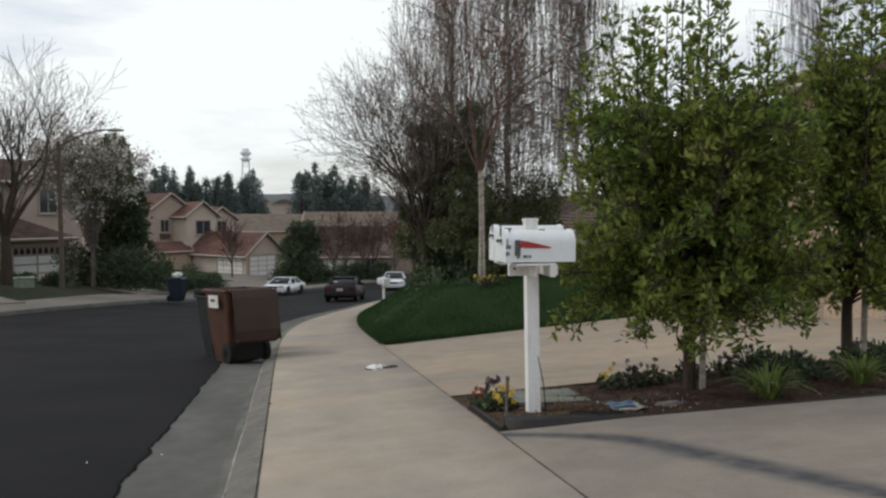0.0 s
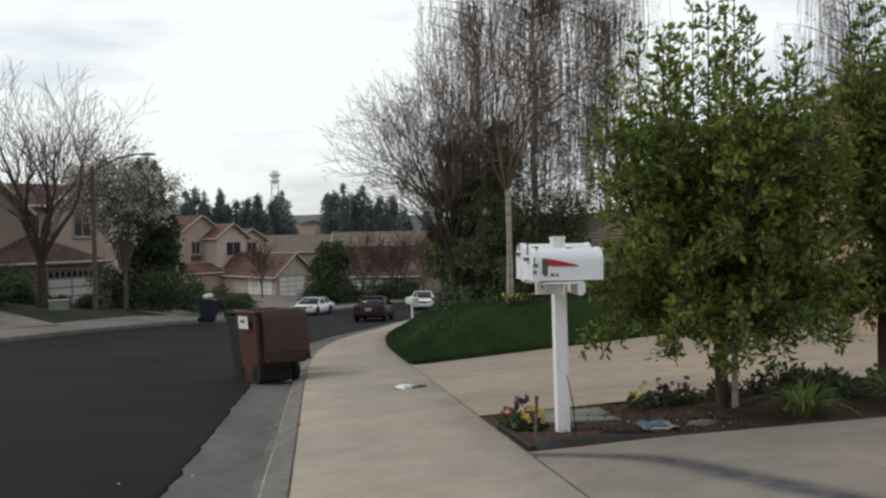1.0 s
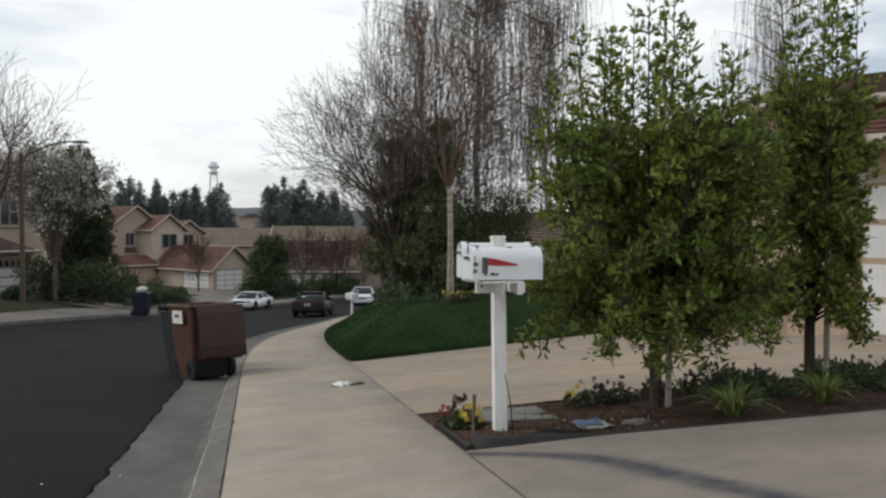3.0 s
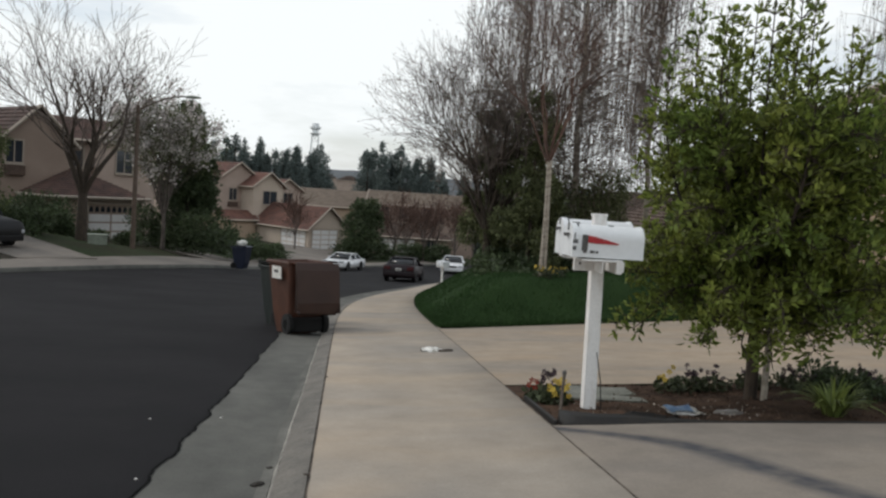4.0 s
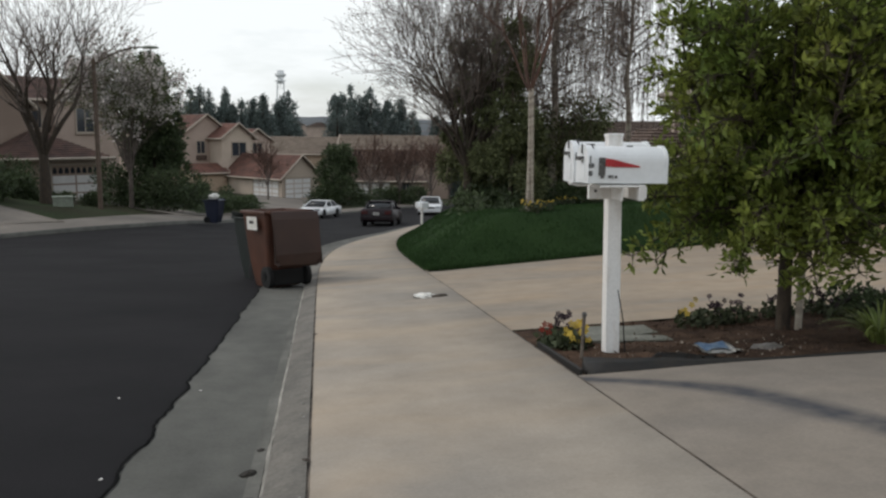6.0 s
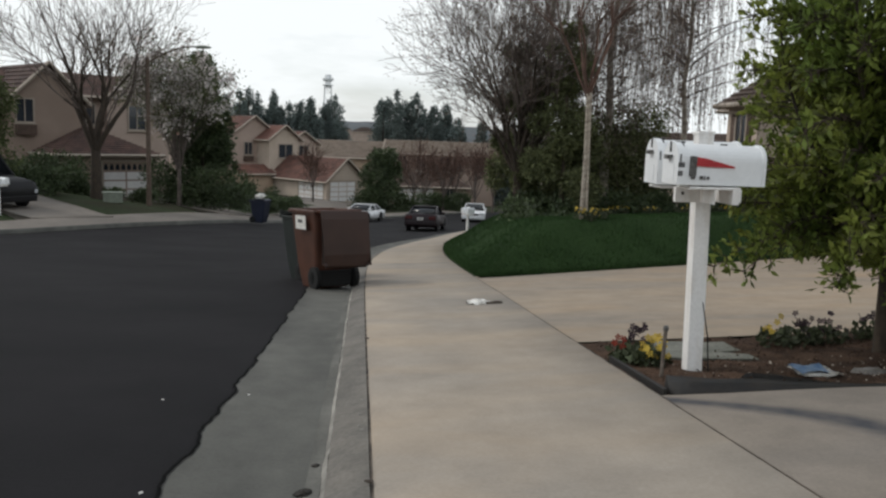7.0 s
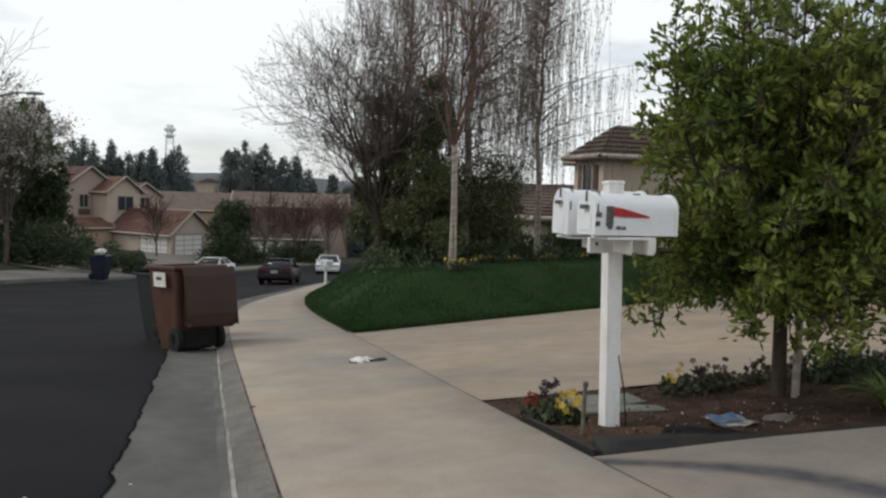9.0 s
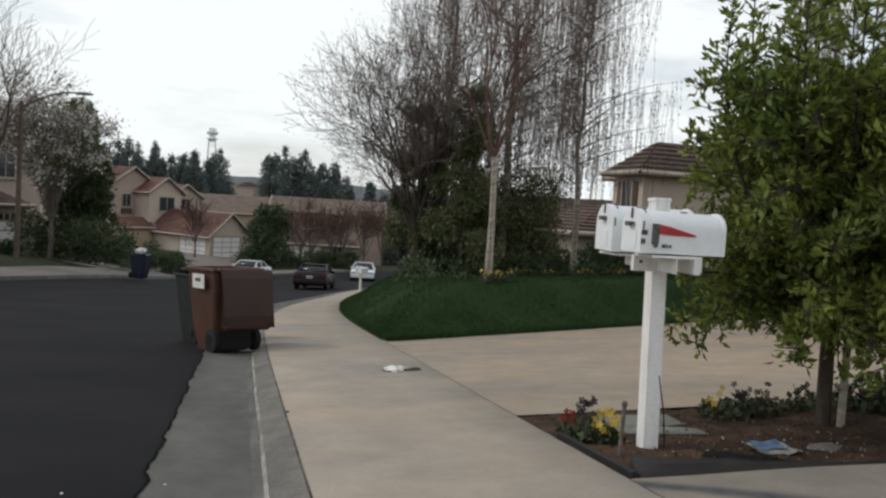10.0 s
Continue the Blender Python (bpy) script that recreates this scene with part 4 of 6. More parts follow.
def garage_door(ob, m, w, h, lights=False):
    bm = bmesh.new()
    n, rows = max(2, round(w / 1.2)), 4
    box(bm, (-w / 2, 0.03, 0), (w / 2, 0.07, h), 0, m)
    door = part("garage_door", bm, GARAGE_WHITE, ob, "white panelled garage door")
    for r in range(rows - (1 if lights else 0)):
        for k in range(n):
            a, b = -w / 2 + w * k / n + 0.05, -w / 2 + w * (k + 1) / n - 0.05
            part("panel", boxed((a, 0.018, h * r / rows + 0.05), (b, 0.04, h * (r + 1) / rows - 0.04), 0.006, m), GARAGE_WHITE, door)
    if lights:
        k = 8
        for i in range(k):
            a, b = -w / 2 + w * (i + 0.14) / k, -w / 2 + w * (i + 0.86) / k
            bm = bmesh.new()
            mid, z0, z1 = (a + b) / 2, h * 0.76 + 0.06, h * 0.95
            prism(bm, [(a, z0), (b, z0), (b, z0 + (z1 - z0) * 0.5), (mid + (b - a) * 0.25, z1), (mid - (b - a) * 0.25, z1), (a, z0 + (z1 - z0) * 0.5)], 1, 0.015, 0.032)
            bmesh.ops.transform(bm, matrix=m, verts=bm.verts)
            part("pane", bm, WINDOW_GLASS, door, "small arched dark pane")
    bm = bmesh.new()
    for lo, hi in (((-w / 2 - 0.16, -0.03, 0), (-w / 2, 0.08, h + 0.14)), ((w / 2, -0.03, 0), (w / 2 + 0.16, 0.08, h + 0.14)), ((-w / 2, -0.03, h), (w / 2, 0.08, h + 0.14))):
        box(bm, lo, hi, 0.01, m)
    part("door_trim", bm, TRIM, door)
    return door


def tile_rows(bm, a, b, c, d, step=0.36, lift=0.05):
    """Overlapping courses of roof tiles on the slope a-b (eave) to d-c (ridge)."""
    a, b, c, d = (Vector(p) for p in (a, b, c, d))
    n = max(2, round(((d - a).length + (c - b).length) / 2 / step))
    up = (b - a).cross(d - a).normalized()
    if up.z < 0:
        up = -up
    rows = []
    for k in range(n):
        s, e = k / n, (k + 1) / n
        low = 0.4 if k < n - 1 else 0.0
        rows += [(a.lerp(d, s) + up * lift * 1.5, b.lerp(c, s) + up * lift * 1.5), (a.lerp(d, e) + up * lift * low, b.lerp(c, e) + up * lift * low)]
    rows = [(a, b)] + rows
    rows = [[bm.verts.new(p) for p in r] for r in rows]
    for r, q in zip(rows, rows[1:]):
        bm.faces.new((r[0], r[1], q[1], q[0]))


def block(ob, w, depth, z0, z1, wall, tile, roof="gable_x", rise=1.6, over=0.45, at=(0, 0)):
    """A storey block: local x along its front from at, y to the back, z0 to the eave z1. roof: ridge along x or y, or hip."""
    x0, y0 = at
    x1, y1 = x0 + w, y0 + depth
    bm = boxed((x0, y0, z0), (x1, y1, z1))
    e, ze = over, z1 - over * rise / (depth / 2 if roof != "gable_y" else w / 2) * 0.9
    zr = z1 + rise
    rb = bmesh.new()
    if roof == "gable_y":
        xm = (x0 + x1) / 2
        for yy in (y0, y1 - 0.2):
            prism(bm, [(x0, z1), (x1, z1), (xm, zr - 0.06)], 1, yy, yy + 0.2)
        tile_rows(rb, (x0 - e, y0 - e, ze), (x0 - e, y1 + e, ze), (xm, y1 + e, zr), (xm, y0 - e, zr))
        tile_rows(rb, (x1 + e, y0 - e, ze), (x1 + e, y1 + e, ze), (xm, y1 + e, zr), (xm, y0 - e, zr))
        fascia = [((x0 - e, y0 - e, ze), (xm, y0 - e, zr)), ((x1 + e, y0 - e, ze), (xm, y0 - e, zr)), ((x0 - e, y0 - e, ze), (x0 - e, y1 + e, ze)), ((x1 + e, y0 - e, ze), (x1 + e, y1 + e, ze))]
    elif roof == "gable_x":
        ym = (y0 + y1) / 2
        for xx in (x0, x1 - 0.2):
            prism(bm, [(y0, z1), (y1, z1), (ym, zr - 0.06)], 0, xx, xx + 0.2)
        tile_rows(rb, (x0 - e, y0 - e, ze), (x1 + e, y0 - e, ze), (x1 + e, ym, zr), (x0 - e, ym, zr))
        tile_rows(rb, (x0 - e, y1 + e, ze), (x1 + e, y1 + e, ze), (x1 + e, ym, zr), (x0 - e, ym, zr))
        fascia = [((x0 - e, y0 - e, ze), (x1 + e, y0 - e, ze)), ((x0 - e, y0 - e, ze), (x0 - e, ym, zr)), ((x1 + e, y0 - e, ze), (x1 + e, ym, zr))]
    else:
        r = min(w, depth) / 2
        ym, xa, xb = (y0 + y1) / 2, x0 + r, x1 - r
        if depth > w:
            xm, ya, yb = (x0 + x1) / 2, y0 + r, y1 - r
            tops = ((xm, ya, zr), (xm, ya, zr), (xm, yb, zr), (xm, yb, zr))
        else:
            tops = ((xa, ym, zr), (xb, ym, zr), (xb, ym, zr), (xa, ym, zr))
        c = ((x0 - e, y0 - e, ze), (x1 + e, y0 - e, ze), (x1 + e, y1 + e, ze), (x0 - e, y1 + e, ze))
        for k in range(4):
            tile_rows(rb, c[k], c[(k + 1) % 4], tops[(k + 1) % 4], tops[k])
        fascia = [(c[k], c[(k + 1) % 4]) for k in range(4)]
    bmesh.ops.remove_doubles(rb, verts=rb.verts, dist=0.002)
    wl = part("wall", bm, wall, ob)
    rf = part("roof", rb, tile, ob, "weathered tile roof")
    mesh_part("fascia", tubes("fascia", [(*a, *b, 0.11, 0.11) for a, b in fascia], 4), TRIM, rf)
    return wl


def facing(x, y, z, nx, ny):
    """A house frame: local -y looks along (nx, ny), local x runs to the right of one who faces the front."""
    return Matrix.Translation((x, y, z)) @ Matrix.Rotation(math.atan2(ny, nx) + math.pi / 2, 4, "Z")


# House across the street, behind the street lamp.
hl = thing("house", facing(-14.12, 49.5, -2.75, 0.70, -0.71), "two-storey tan stucco house with a red-brown tile roof", "house", "houses down the street")
block(hl, 5.9, 6.5, -1.8, 2.65, STUCCO_TAN, TILE_OLD, "hip", 1.5, 0.35, (-5.4, 0))
garage_door(hl, pose(-1.45, -0.02, 0.0), 2.8, 2.12, True)
part("trim_band", boxed((-3.4, -0.07, 2.32), (0.55, 0.0, 2.46), 0.02), TRIM, hl)
block(hl, 3.9, 6.0, -1.5, 5.75, STUCCO_TAN, TILE_OLD, "gable_y", 1.95, 0.45, (-6.6, 3.0))
window(hl, "window", pose(-5.9, 2.98, 4.3), 0.9, 1.25)
part("dark_box", boxed((-6.45, 2.72, 3.55), (-5.35, 3.0, 4.12), 0.03), TILE_BROWN, hl, "dark box below the window")
block(hl, 15.0, 8.0, -1.5, 6.1, STUCCO_PINK, TILE_OLD, "gable_x", 1.5, 0.5, (-11.5, 4.8))
block(hl, 4.2, 6.0, -1.5, 6.15, STUCCO_PINK, TILE_OLD, "gable_y", 1.35, 0.45, (-0.4, 4.4))
window(hl, "window", pose(1.55, 4.38, 4.05), 1.1, 1.45)
window(hl, "window", pose(-1.6, 4.78, 4.3), 1.1, 1.2)

# House with two garage doors farther down.
h2 = thing("house", facing(-6.36, 84.0, -5.56, 0.66, -0.75), "cream stucco house with red tile gables and garages", "house", "houses down the street")
block(h2, 4.9, 14.0, -1.5, 2.35, STUCCO_LIGHT, TILE, "gable_y", 2.15, 0.45)
garage_door(h2, pose(2.13, -0.02, 0.0), 3.3, 2.08)
garage_door(h2, pose(-0.02, 2.75, 0.0, 0, 0, -90), 4.4, 2.08)
block(h2, 3.9, 6.0, -1.5, 6.35, STUCCO_LIGHT, TILE, "gable_y", 1.45, 0.45, (-0.2, 10.4))
window(h2, "window", pose(1.95, 10.38, 4.2), 1.8, 1.45)
block(h2, 5.2, 8.0, -1.5, 6.9, STUCCO_PINK, TILE, "gable_y", 1.85, 0.45, (-3.2, 13.0))
window(h2, "window", pose(-1.3, 12.98, 4.45), 0.95, 1.3)
part("dark_box", boxed((-1.9, 12.75, 3.7), (-0.7, 13.0, 4.2), 0.03), TILE_BROWN, h2, "dark box below the window")
block(h2, 4.0, 7.0, -1.5, 5.9, STUCCO_PINK, TILE, "gable_y", 1.3, 0.4, (4.1, 13.0))
window(h2, "window", pose(6.2, 12.98, 4.2), 1.2, 1.3)
block(h2, 6.5, 8.0, -1.5, 6.4, STUCCO_PINK, TILE, "gable_x", 1.6, 0.4, (-8.8, 14.5))
block(h2, 4.2, 4.0, -1.5, 2.5, STUCCO, TILE, "gable_x", 0.9, 0.4, (-4.4, 9.6))

# Long tan-roofed houses where the street bends away.
h3 = thing("house", pose(-10.4, 106, -5.9, 0, 0, -3), "broad stucco house with a tan tile hip roof", "house", "houses down the street")
block(h3, 10.0, 10, -1.5, 4.5, STUCCO, TILE_TAN, "gable_x", 2.1)
window(h3, "window", pose(4, -0.02, 2.6), 1.8, 1.5)
window(h3, "window", pose(9, -0.02, 2.6), 1.8, 1.5)
h4 = thing("house", pose(-0.6, 104, -6.8, 0, 0, -4), "pale two-storey house with a brown tile roof behind bare trees", "house", "houses down the street")
block(h4, 14.0, 10, -1.5, 6.2, STUCCO_TAN, TILE_TAN, "gable_x", 1.6)
for x in (2.2, 4.6, 7.6, 9.3, 12.0):
    window(h4, "window", pose(x, -0.02, 4.0), 1.1, 1.8)
block(h4, 9.5, 5, -1.5, 2.5, STUCCO_TAN, TILE_BROWN, "hip", 1.4, 0.5, (1.0, -5.2))
garage_door(h4, pose(4.2, -5.22, 0.0), 4.4, 2.1)
window(h4, "window", pose(8.4, -5.22, 0.8), 1.2, 1.3)
h6 = thing("house", pose(19, 70, -4.6, 0, 0, -50), "stucco house with a brown tile roof beyond the bend", "house", "houses down the street")
block(h6, 13, 9, -2.5, 5.4, STUCCO_TAN, TILE_BROWN, "gable_x", 1.8)
window(h6, "window", pose(3, -0.02, 3.3), 1.5, 1.4)
window(h6, "window", pose(8, -0.02, 3.3), 1.5, 1.4)

# Small far houses on the hill.
for k, (x, y, z) in enumerate(((-17, 330, 0.0), (-8, 345, -1.4), (-27, 350, 0.8))):
    h = thing("house", pose(x, y, z, 0, 0, 12 * k - 10), "distant house on the hillside", "house", "houses on the hill")
    block(h, 9, 7, -8, 3, STUCCO_PINK, TILE_BROWN, "hip", 1.8)

# House beyond the lawn.
h5 = thing("house", pose(13.5, 28.0, -0.84, 0, 0, 4), "two-storey beige house with a brown tile hip roof", "house")
block(h5, 11, 2.3, -2, 4.15, STUCCO_LIGHT, TILE_BROWN, "hip", 1.0, 0.40)
block(h5, 7.2, 7, -2, 4.1, STUCCO_LIGHT, TILE_BROWN, "hip", 1.3, 0.40, (3.5, 2.25))
window(h5, "window", pose(-0.02, 1.15, 2.45, 0, 0, -90), 0.72, 1.1)
window(h5, "window", pose(4.4, -0.02, 2.55), 1.2, 1.15)
for y in (1.61, 0.37):
    part("shutter", boxed((-0.06, y, 2.40), (-0.002, y + 0.32, 3.55), 0.01), TILE_BROWN, h5, "dark brown shutter")
part("planter_ledge", boxed((-0.28, 0.25, 2.18), (-0.002, 2.05, 2.34), 0.02), TRIM, h5)
block(h5, 3.6, 5, -2, 1.65, STUCCO_LIGHT, TILE_BROWN, "hip", 0.9, 0.45, (-3.2, -1.6))
window(h5, "window", pose(-2.25, -1.62, 0.55), 1.0, 0.55, (3, 1))

# House behind the two near trees.
h7 = thing("house", pose(9.0, 9.35, 0.0), "cream stucco house with a tiled roof and white-framed garage", "house")
h7.matrix_basis = facing(8.55, 9.7, float(land(8.8, 9.3)) + 0.05, -0.80, -0.60)
block(h7, 7.0, 7.0, -1.5, 3.0, STUCCO, TILE, "hip", 1.35, 0.55)
garage_door(h7, pose(3.1, -0.02, 0.0), 4.2, 2.25)
block(h7, 9.0, 8.0, -1.5, 4.15, STUCCO, TILE_BROWN, "gable_x", 1.1, 0.4, (-2.4, 4.5))
window(h7, "window", pose(-0.4, 4.48, 2.4), 1.3, 1.3)


# ---- trees ----
def grow(rng, start, way, length, radius, depth, splits, spread, up, shrink=0.72, bend=0.12, droop=0.0, pieces=3, thin=0.62):
    """Rows of tapered tubes for a branching crown, and its twig tips with their ways."""
    segs, tips = [], []
    todo = [(np.array(start, float), np.array(way, float) / np.linalg.norm(way), length, radius, depth)]
    while todo:
        p, w, ln, r, d = todo.pop()
        end = r * thin
        pts = [p]
        for k in range(pieces):
            w = w + rng.normal(0, bend, 3) + np.array([0, 0, up - droop * (1.0 if d <= 1 else 0.0)]) * 0.3
            w /= np.linalg.norm(w)
            q = p + w * ln / pieces
            r0, r1 = r + (end - r) * k / pieces, r + (end - r) * (k + 1) / pieces
            segs.append((*p, *q, r0, r1))
            p = q
            pts.append(q)
        if d == 0:
            tips.append((p, w))
            continue
        n = splits[max(0, len(splits) - d)]
        for k in range(n):
            side = rng.normal(size=3)
            side -= w * (side @ w)
            side /= np.linalg.norm(side)
            a = spread * rng.uniform(0.6, 1.25)
            nw = w * math.cos(a) + side * math.sin(a)
            base = pts[-1] if k < 2 else pts[rng.integers(1, len(pts))]
            todo.append((base, nw / np.linalg.norm(nw), ln * shrink * rng.uniform(0.75, 1.2), end * (0.85 if k < 2 else 0.6), d - 1))
    return segs, tips


def bare_tree(m, label, seed, height, trunk_r, fork, bark, twig, limbs=5, splits=(3, 3, 3, 3), spread=0.42, up=0.12, lean=0.55, droop=0.0, crown_len=None, twig_r=None, shrink=0.72, wide=False, trunk_mat=None):
    """A leafless tree: a trunk that forks into limbs, and a crown of twigs."""
    ob = thing("tree", m, label, "tree")
    rng = np.random.default_rng(seed)
    segs = [(0, 0, -0.3, 0.02, 0, fork * 0.5, trunk_r * 1.15, trunk_r * 0.95), (0.02, 0, fork * 0.5, 0, 0.02, fork, trunk_r * 0.95, trunk_r * 0.8)]
    crown, tips, limbs_rows = [], [], []
    ln = crown_len or (height - fork) * 0.36
    for k in range(limbs):
        a = 2 * math.pi * (k + rng.uniform(-0.2, 0.2)) / limbs
        ll = lean * rng.uniform(0.35, 1.15)
        if wide and k % 4 == 2:
            ll = lean * 1.6
        s, t = grow(rng, (0, 0.02, fork - 0.1 + rng.uniform(-0.25, 0.0) * fork * 0.2), (math.cos(a) * ll, math.sin(a) * ll, 1.0), ln * rng.uniform(0.85, 1.15) * (0.6 if wide and k % 4 == 2 else 1.0), trunk_r * 0.55, len(splits), splits, spread, up, shrink, droop=droop)
        limbs_rows += [r for r in s if r[6] > trunk_r * 0.2]
        crown += [r for r in s if r[6] <= trunk_r * 0.2]
        tips += t
    crown = np.array(crown)
    if twig_r:
        crown[:, 6:8] = np.maximum(crown[:, 6:8], twig_r)
    mesh_part("trunk", tubes("trunk", segs, 9), trunk_mat or bark, ob, smooth=True)
    tagged(mesh_part("branchwork", tubes("branchwork", limbs_rows, 7), bark, ob, smooth=True), kind="stuff")
    tagged(mesh_part("crown", tubes("crown", crown, 3), twig, ob), kind="stuff")
    return ob, np.array([t[0] for t in tips]), np.array([t[1] for t in tips]), rng


def clump_tree(m, label, seed, blobs, leaf, n, material, trunk=None, name="tree", category="tree", shell=0.55, long=1.8, group="", up=0.2, bark=None):
    """A leafy tree or shrub: leaves scattered through many soft clumps. blobs: rows of x, y, z, rx, ry, rz."""
    ob = thing(name, m, label, category, group)
    rng = np.random.default_rng(seed)
    b = np.array(blobs, float)
    vol = b[:, 3] * b[:, 4] * b[:, 5]
    pick = rng.choice(len(b), n, p=vol ** 0.7 / (vol ** 0.7).sum())
    d = rng.normal(size=(n, 3))
    d /= np.linalg.norm(d, axis=1, keepdims=True)
    rad = rng.uniform(shell, 1.0, (n, 1)) * (1 + 0.18 * rng.normal(size=(n, 1)))
    c = b[pick, :3] + d * b[pick, 3:] * rad
    if name == "shrub":
        trunk = [(q[0] * 0.7, q[1] * 0.7, -0.08, q[0], q[1], q[2] + q[5] * 0.4, 0.014, 0.005) for q in b[::2]]
        tagged(mesh_part("stem", tubes("stem", trunk, 5), bark or BARK, ob, smooth=True), kind="stuff")
    elif trunk:
        mesh_part("trunk", tubes("trunk", trunk, 9), bark or BARK, ob, smooth=True)
    mesh_part("crown", leaves("crown", c, leaf, rng, long, d, up), material, ob)
    return ob


def blob_field(seed, n, x, y, z, size, squash=0.8):
    """Clumps spread evenly through a box, the outer ones smaller."""
    r = np.random.default_rng(seed)
    rows = []
    for _ in range(n):
        s = r.uniform(*size)
        rows.append((r.uniform(*x), r.uniform(*y), r.uniform(*z), s, s, s * squash))
    return rows


def column_blobs(seed, n, height, radius, foot, top=0.25, squash=1.0, power=1.0):
    """Clumps round an axis, wide in the lower half and narrow at the top."""
    r = np.random.default_rng(seed)
    rows = []
    for k in range(n):
        f = r.uniform(0, 1)
        wide = radius * (1 - (1 - top) * f ** power) * math.sqrt(r.uniform(0.02, 1))
        a = r.uniform(0, 2 * math.pi)
        s = radius * (0.42 - 0.22 * f) * r.uniform(0.7, 1.2)
        rows.append((wide * math.cos(a), wide * math.sin(a), foot + (height - foot) * f, s, s, s * squash))
    return rows


# Two leafy laurel trees with stakes in the planting bed.
def laurel(m, label, seed, crown_r, height, shoulder, foot, leaders, skirt, n):
    """Several upright leaders, each ending in a tapering spire, over a skirt of arching side shoots."""
    ob = thing("tree", m, label, "tree", "laurel trees in the bed")
    rng = np.random.default_rng(seed)
    trunk = [(0, 0, -0.1, 0.0, 0.02, 0.45, 0.052, 0.045), (0.0, 0.02, 0.45, -0.01, 0.0, 0.9, 0.045, 0.04), (-0.01, 0, 0.9, 0.03, 0.01, height * 0.6, 0.04, 0.014)]
    segs, twigs = [], []

    def shoot(p0, p1, p2, r, steps, reach):
        last = p0
        for i in range(1, steps + 1):
            t = i / steps
            q = p0 * (1 - t) ** 2 + p1 * 2 * t * (1 - t) + p2 * t * t
            segs.append((*last, *q, r * (1 - t) + 0.004, r * (1 - t) + 0.003))
            w = (q - last) / np.linalg.norm(q - last)
            if t > 0.25:
                for _ in range(4):
                    side = rng.normal(size=3)
                    side -= w * (side @ w)
                    side /= np.linalg.norm(side)
                    ln = reach(t) * rng.uniform(0.55, 1.15)
                    e = q + (side * 0.85 + w * 0.5) * ln
                    if e[2] > foot * 0.8:
                        twigs.append((q, e))
            last = q
        twigs.append((last, last + np.array([0, 0, 0.06])))

    for k in range(leaders):
        ang = 2.4 * k + rng.uniform(-0.3, 0.3)
        out = crown_r * 0.80 * math.sqrt((k + 0.25) / leaders)
        top = height - (height - shoulder) * (out / (crown_r * 0.80)) ** 1.3 + rng.uniform(-0.32, 0.22) * (height - shoulder)
        x, y = math.cos(ang) * out, math.sin(ang) * out
        z0 = rng.uniform(0.5, 1.0)
        p0 = np.array([0, 0, z0])
        shoot(p0, np.array([x * 1.15, y * 1.15, z0 + 0.35 * (top - z0)]), np.array([x, y, top]), 0.016, 26, lambda t: 0.26 * min(1.0, (1.05 - t) / 0.42) + 0.03)
    for k in range(skirt):
        ang = rng.uniform(0, 2 * math.pi)
        out = crown_r * rng.uniform(0.55, 1.0)
        z2 = foot + (shoulder - foot) * rng.uniform(0.0, 0.88) ** 1.1
        z0 = rng.uniform(0.5, max(0.6, min(z2, shoulder * 0.7)))
        x, y = math.cos(ang) * out, math.sin(ang) * out
        lift = rng.uniform(0.0, 0.35) if z2 > 0.9 else rng.uniform(0.15, 0.4)
        shoot(np.array([0, 0, z0]), np.array([x * 0.55, y * 0.55, max(z0, z2) + lift]), np.array([x, y, z2]), 0.010, 12, lambda t: 0.17 * (1.15 - 0.6 * t))
    base = np.array([q for q, e in twigs])
    tip = np.array([e for q, e in twigs])
    segs += [(*q, *e, 0.004, 0.002) for q, e in twigs]
    long = np.linalg.norm(tip - base, axis=1)
    pick = rng.choice(len(twigs), n, p=long / long.sum())
    along = np.sqrt(rng.uniform(0.03, 1.0, (n, 1)))
    pts = base[pick] + (tip - base)[pick] * along + rng.normal(0, 0.014, (n, 3))
    ways = (tip - base)[pick] / long[pick, None]
    mesh_part("trunk", tubes("trunk", trunk, 10), BARK, ob, smooth=True)
    tagged(mesh_part("branchwork", tubes("branchwork", segs, 4), BARK, ob), kind="stuff")
    mesh_part("crown", leaves("crown", pts, 0.058, rng, 2.3, ways * 0.9, 0.2), LEAF, ob, "dense small olive-green leaves")
    return ob


laurel(pose(3.74, 4.26, bed_z(3.74, 4.26)), "leafy olive-green laurel tree tied to a stake in the bed", 11, 1.05, 3.32, 2.42, 0.46, 18, 150, 53000)
laurel(pose(5.37, 4.66, bed_z(5.37, 4.66)), "tall narrow olive-green laurel tree in the bed", 12, 0.47, 3.75, 2.9, 0.46, 8, 70, 24000)
for x, y, tall in ((3.81, 4.19, 1.3), (5.42, 4.52, 1.3)):
    st = thing("tree_stake", pose(x, y, bed_z(x, y), 0.5, -0.5, 0), "pale round wooden tree stake in the bed", "stake", "tree stakes")
    bm = turned(bmesh.new(), [(0.024, -0.15), (0.024, tall - 0.03), (0.018, tall)], 12)
    part("pole", bm, BARK_PALE, st)
    part("tie", turned(bmesh.new(), [(0.034, tall * 0.7), (0.034, tall * 0.7 + 0.03)], 12), RUBBER, st)

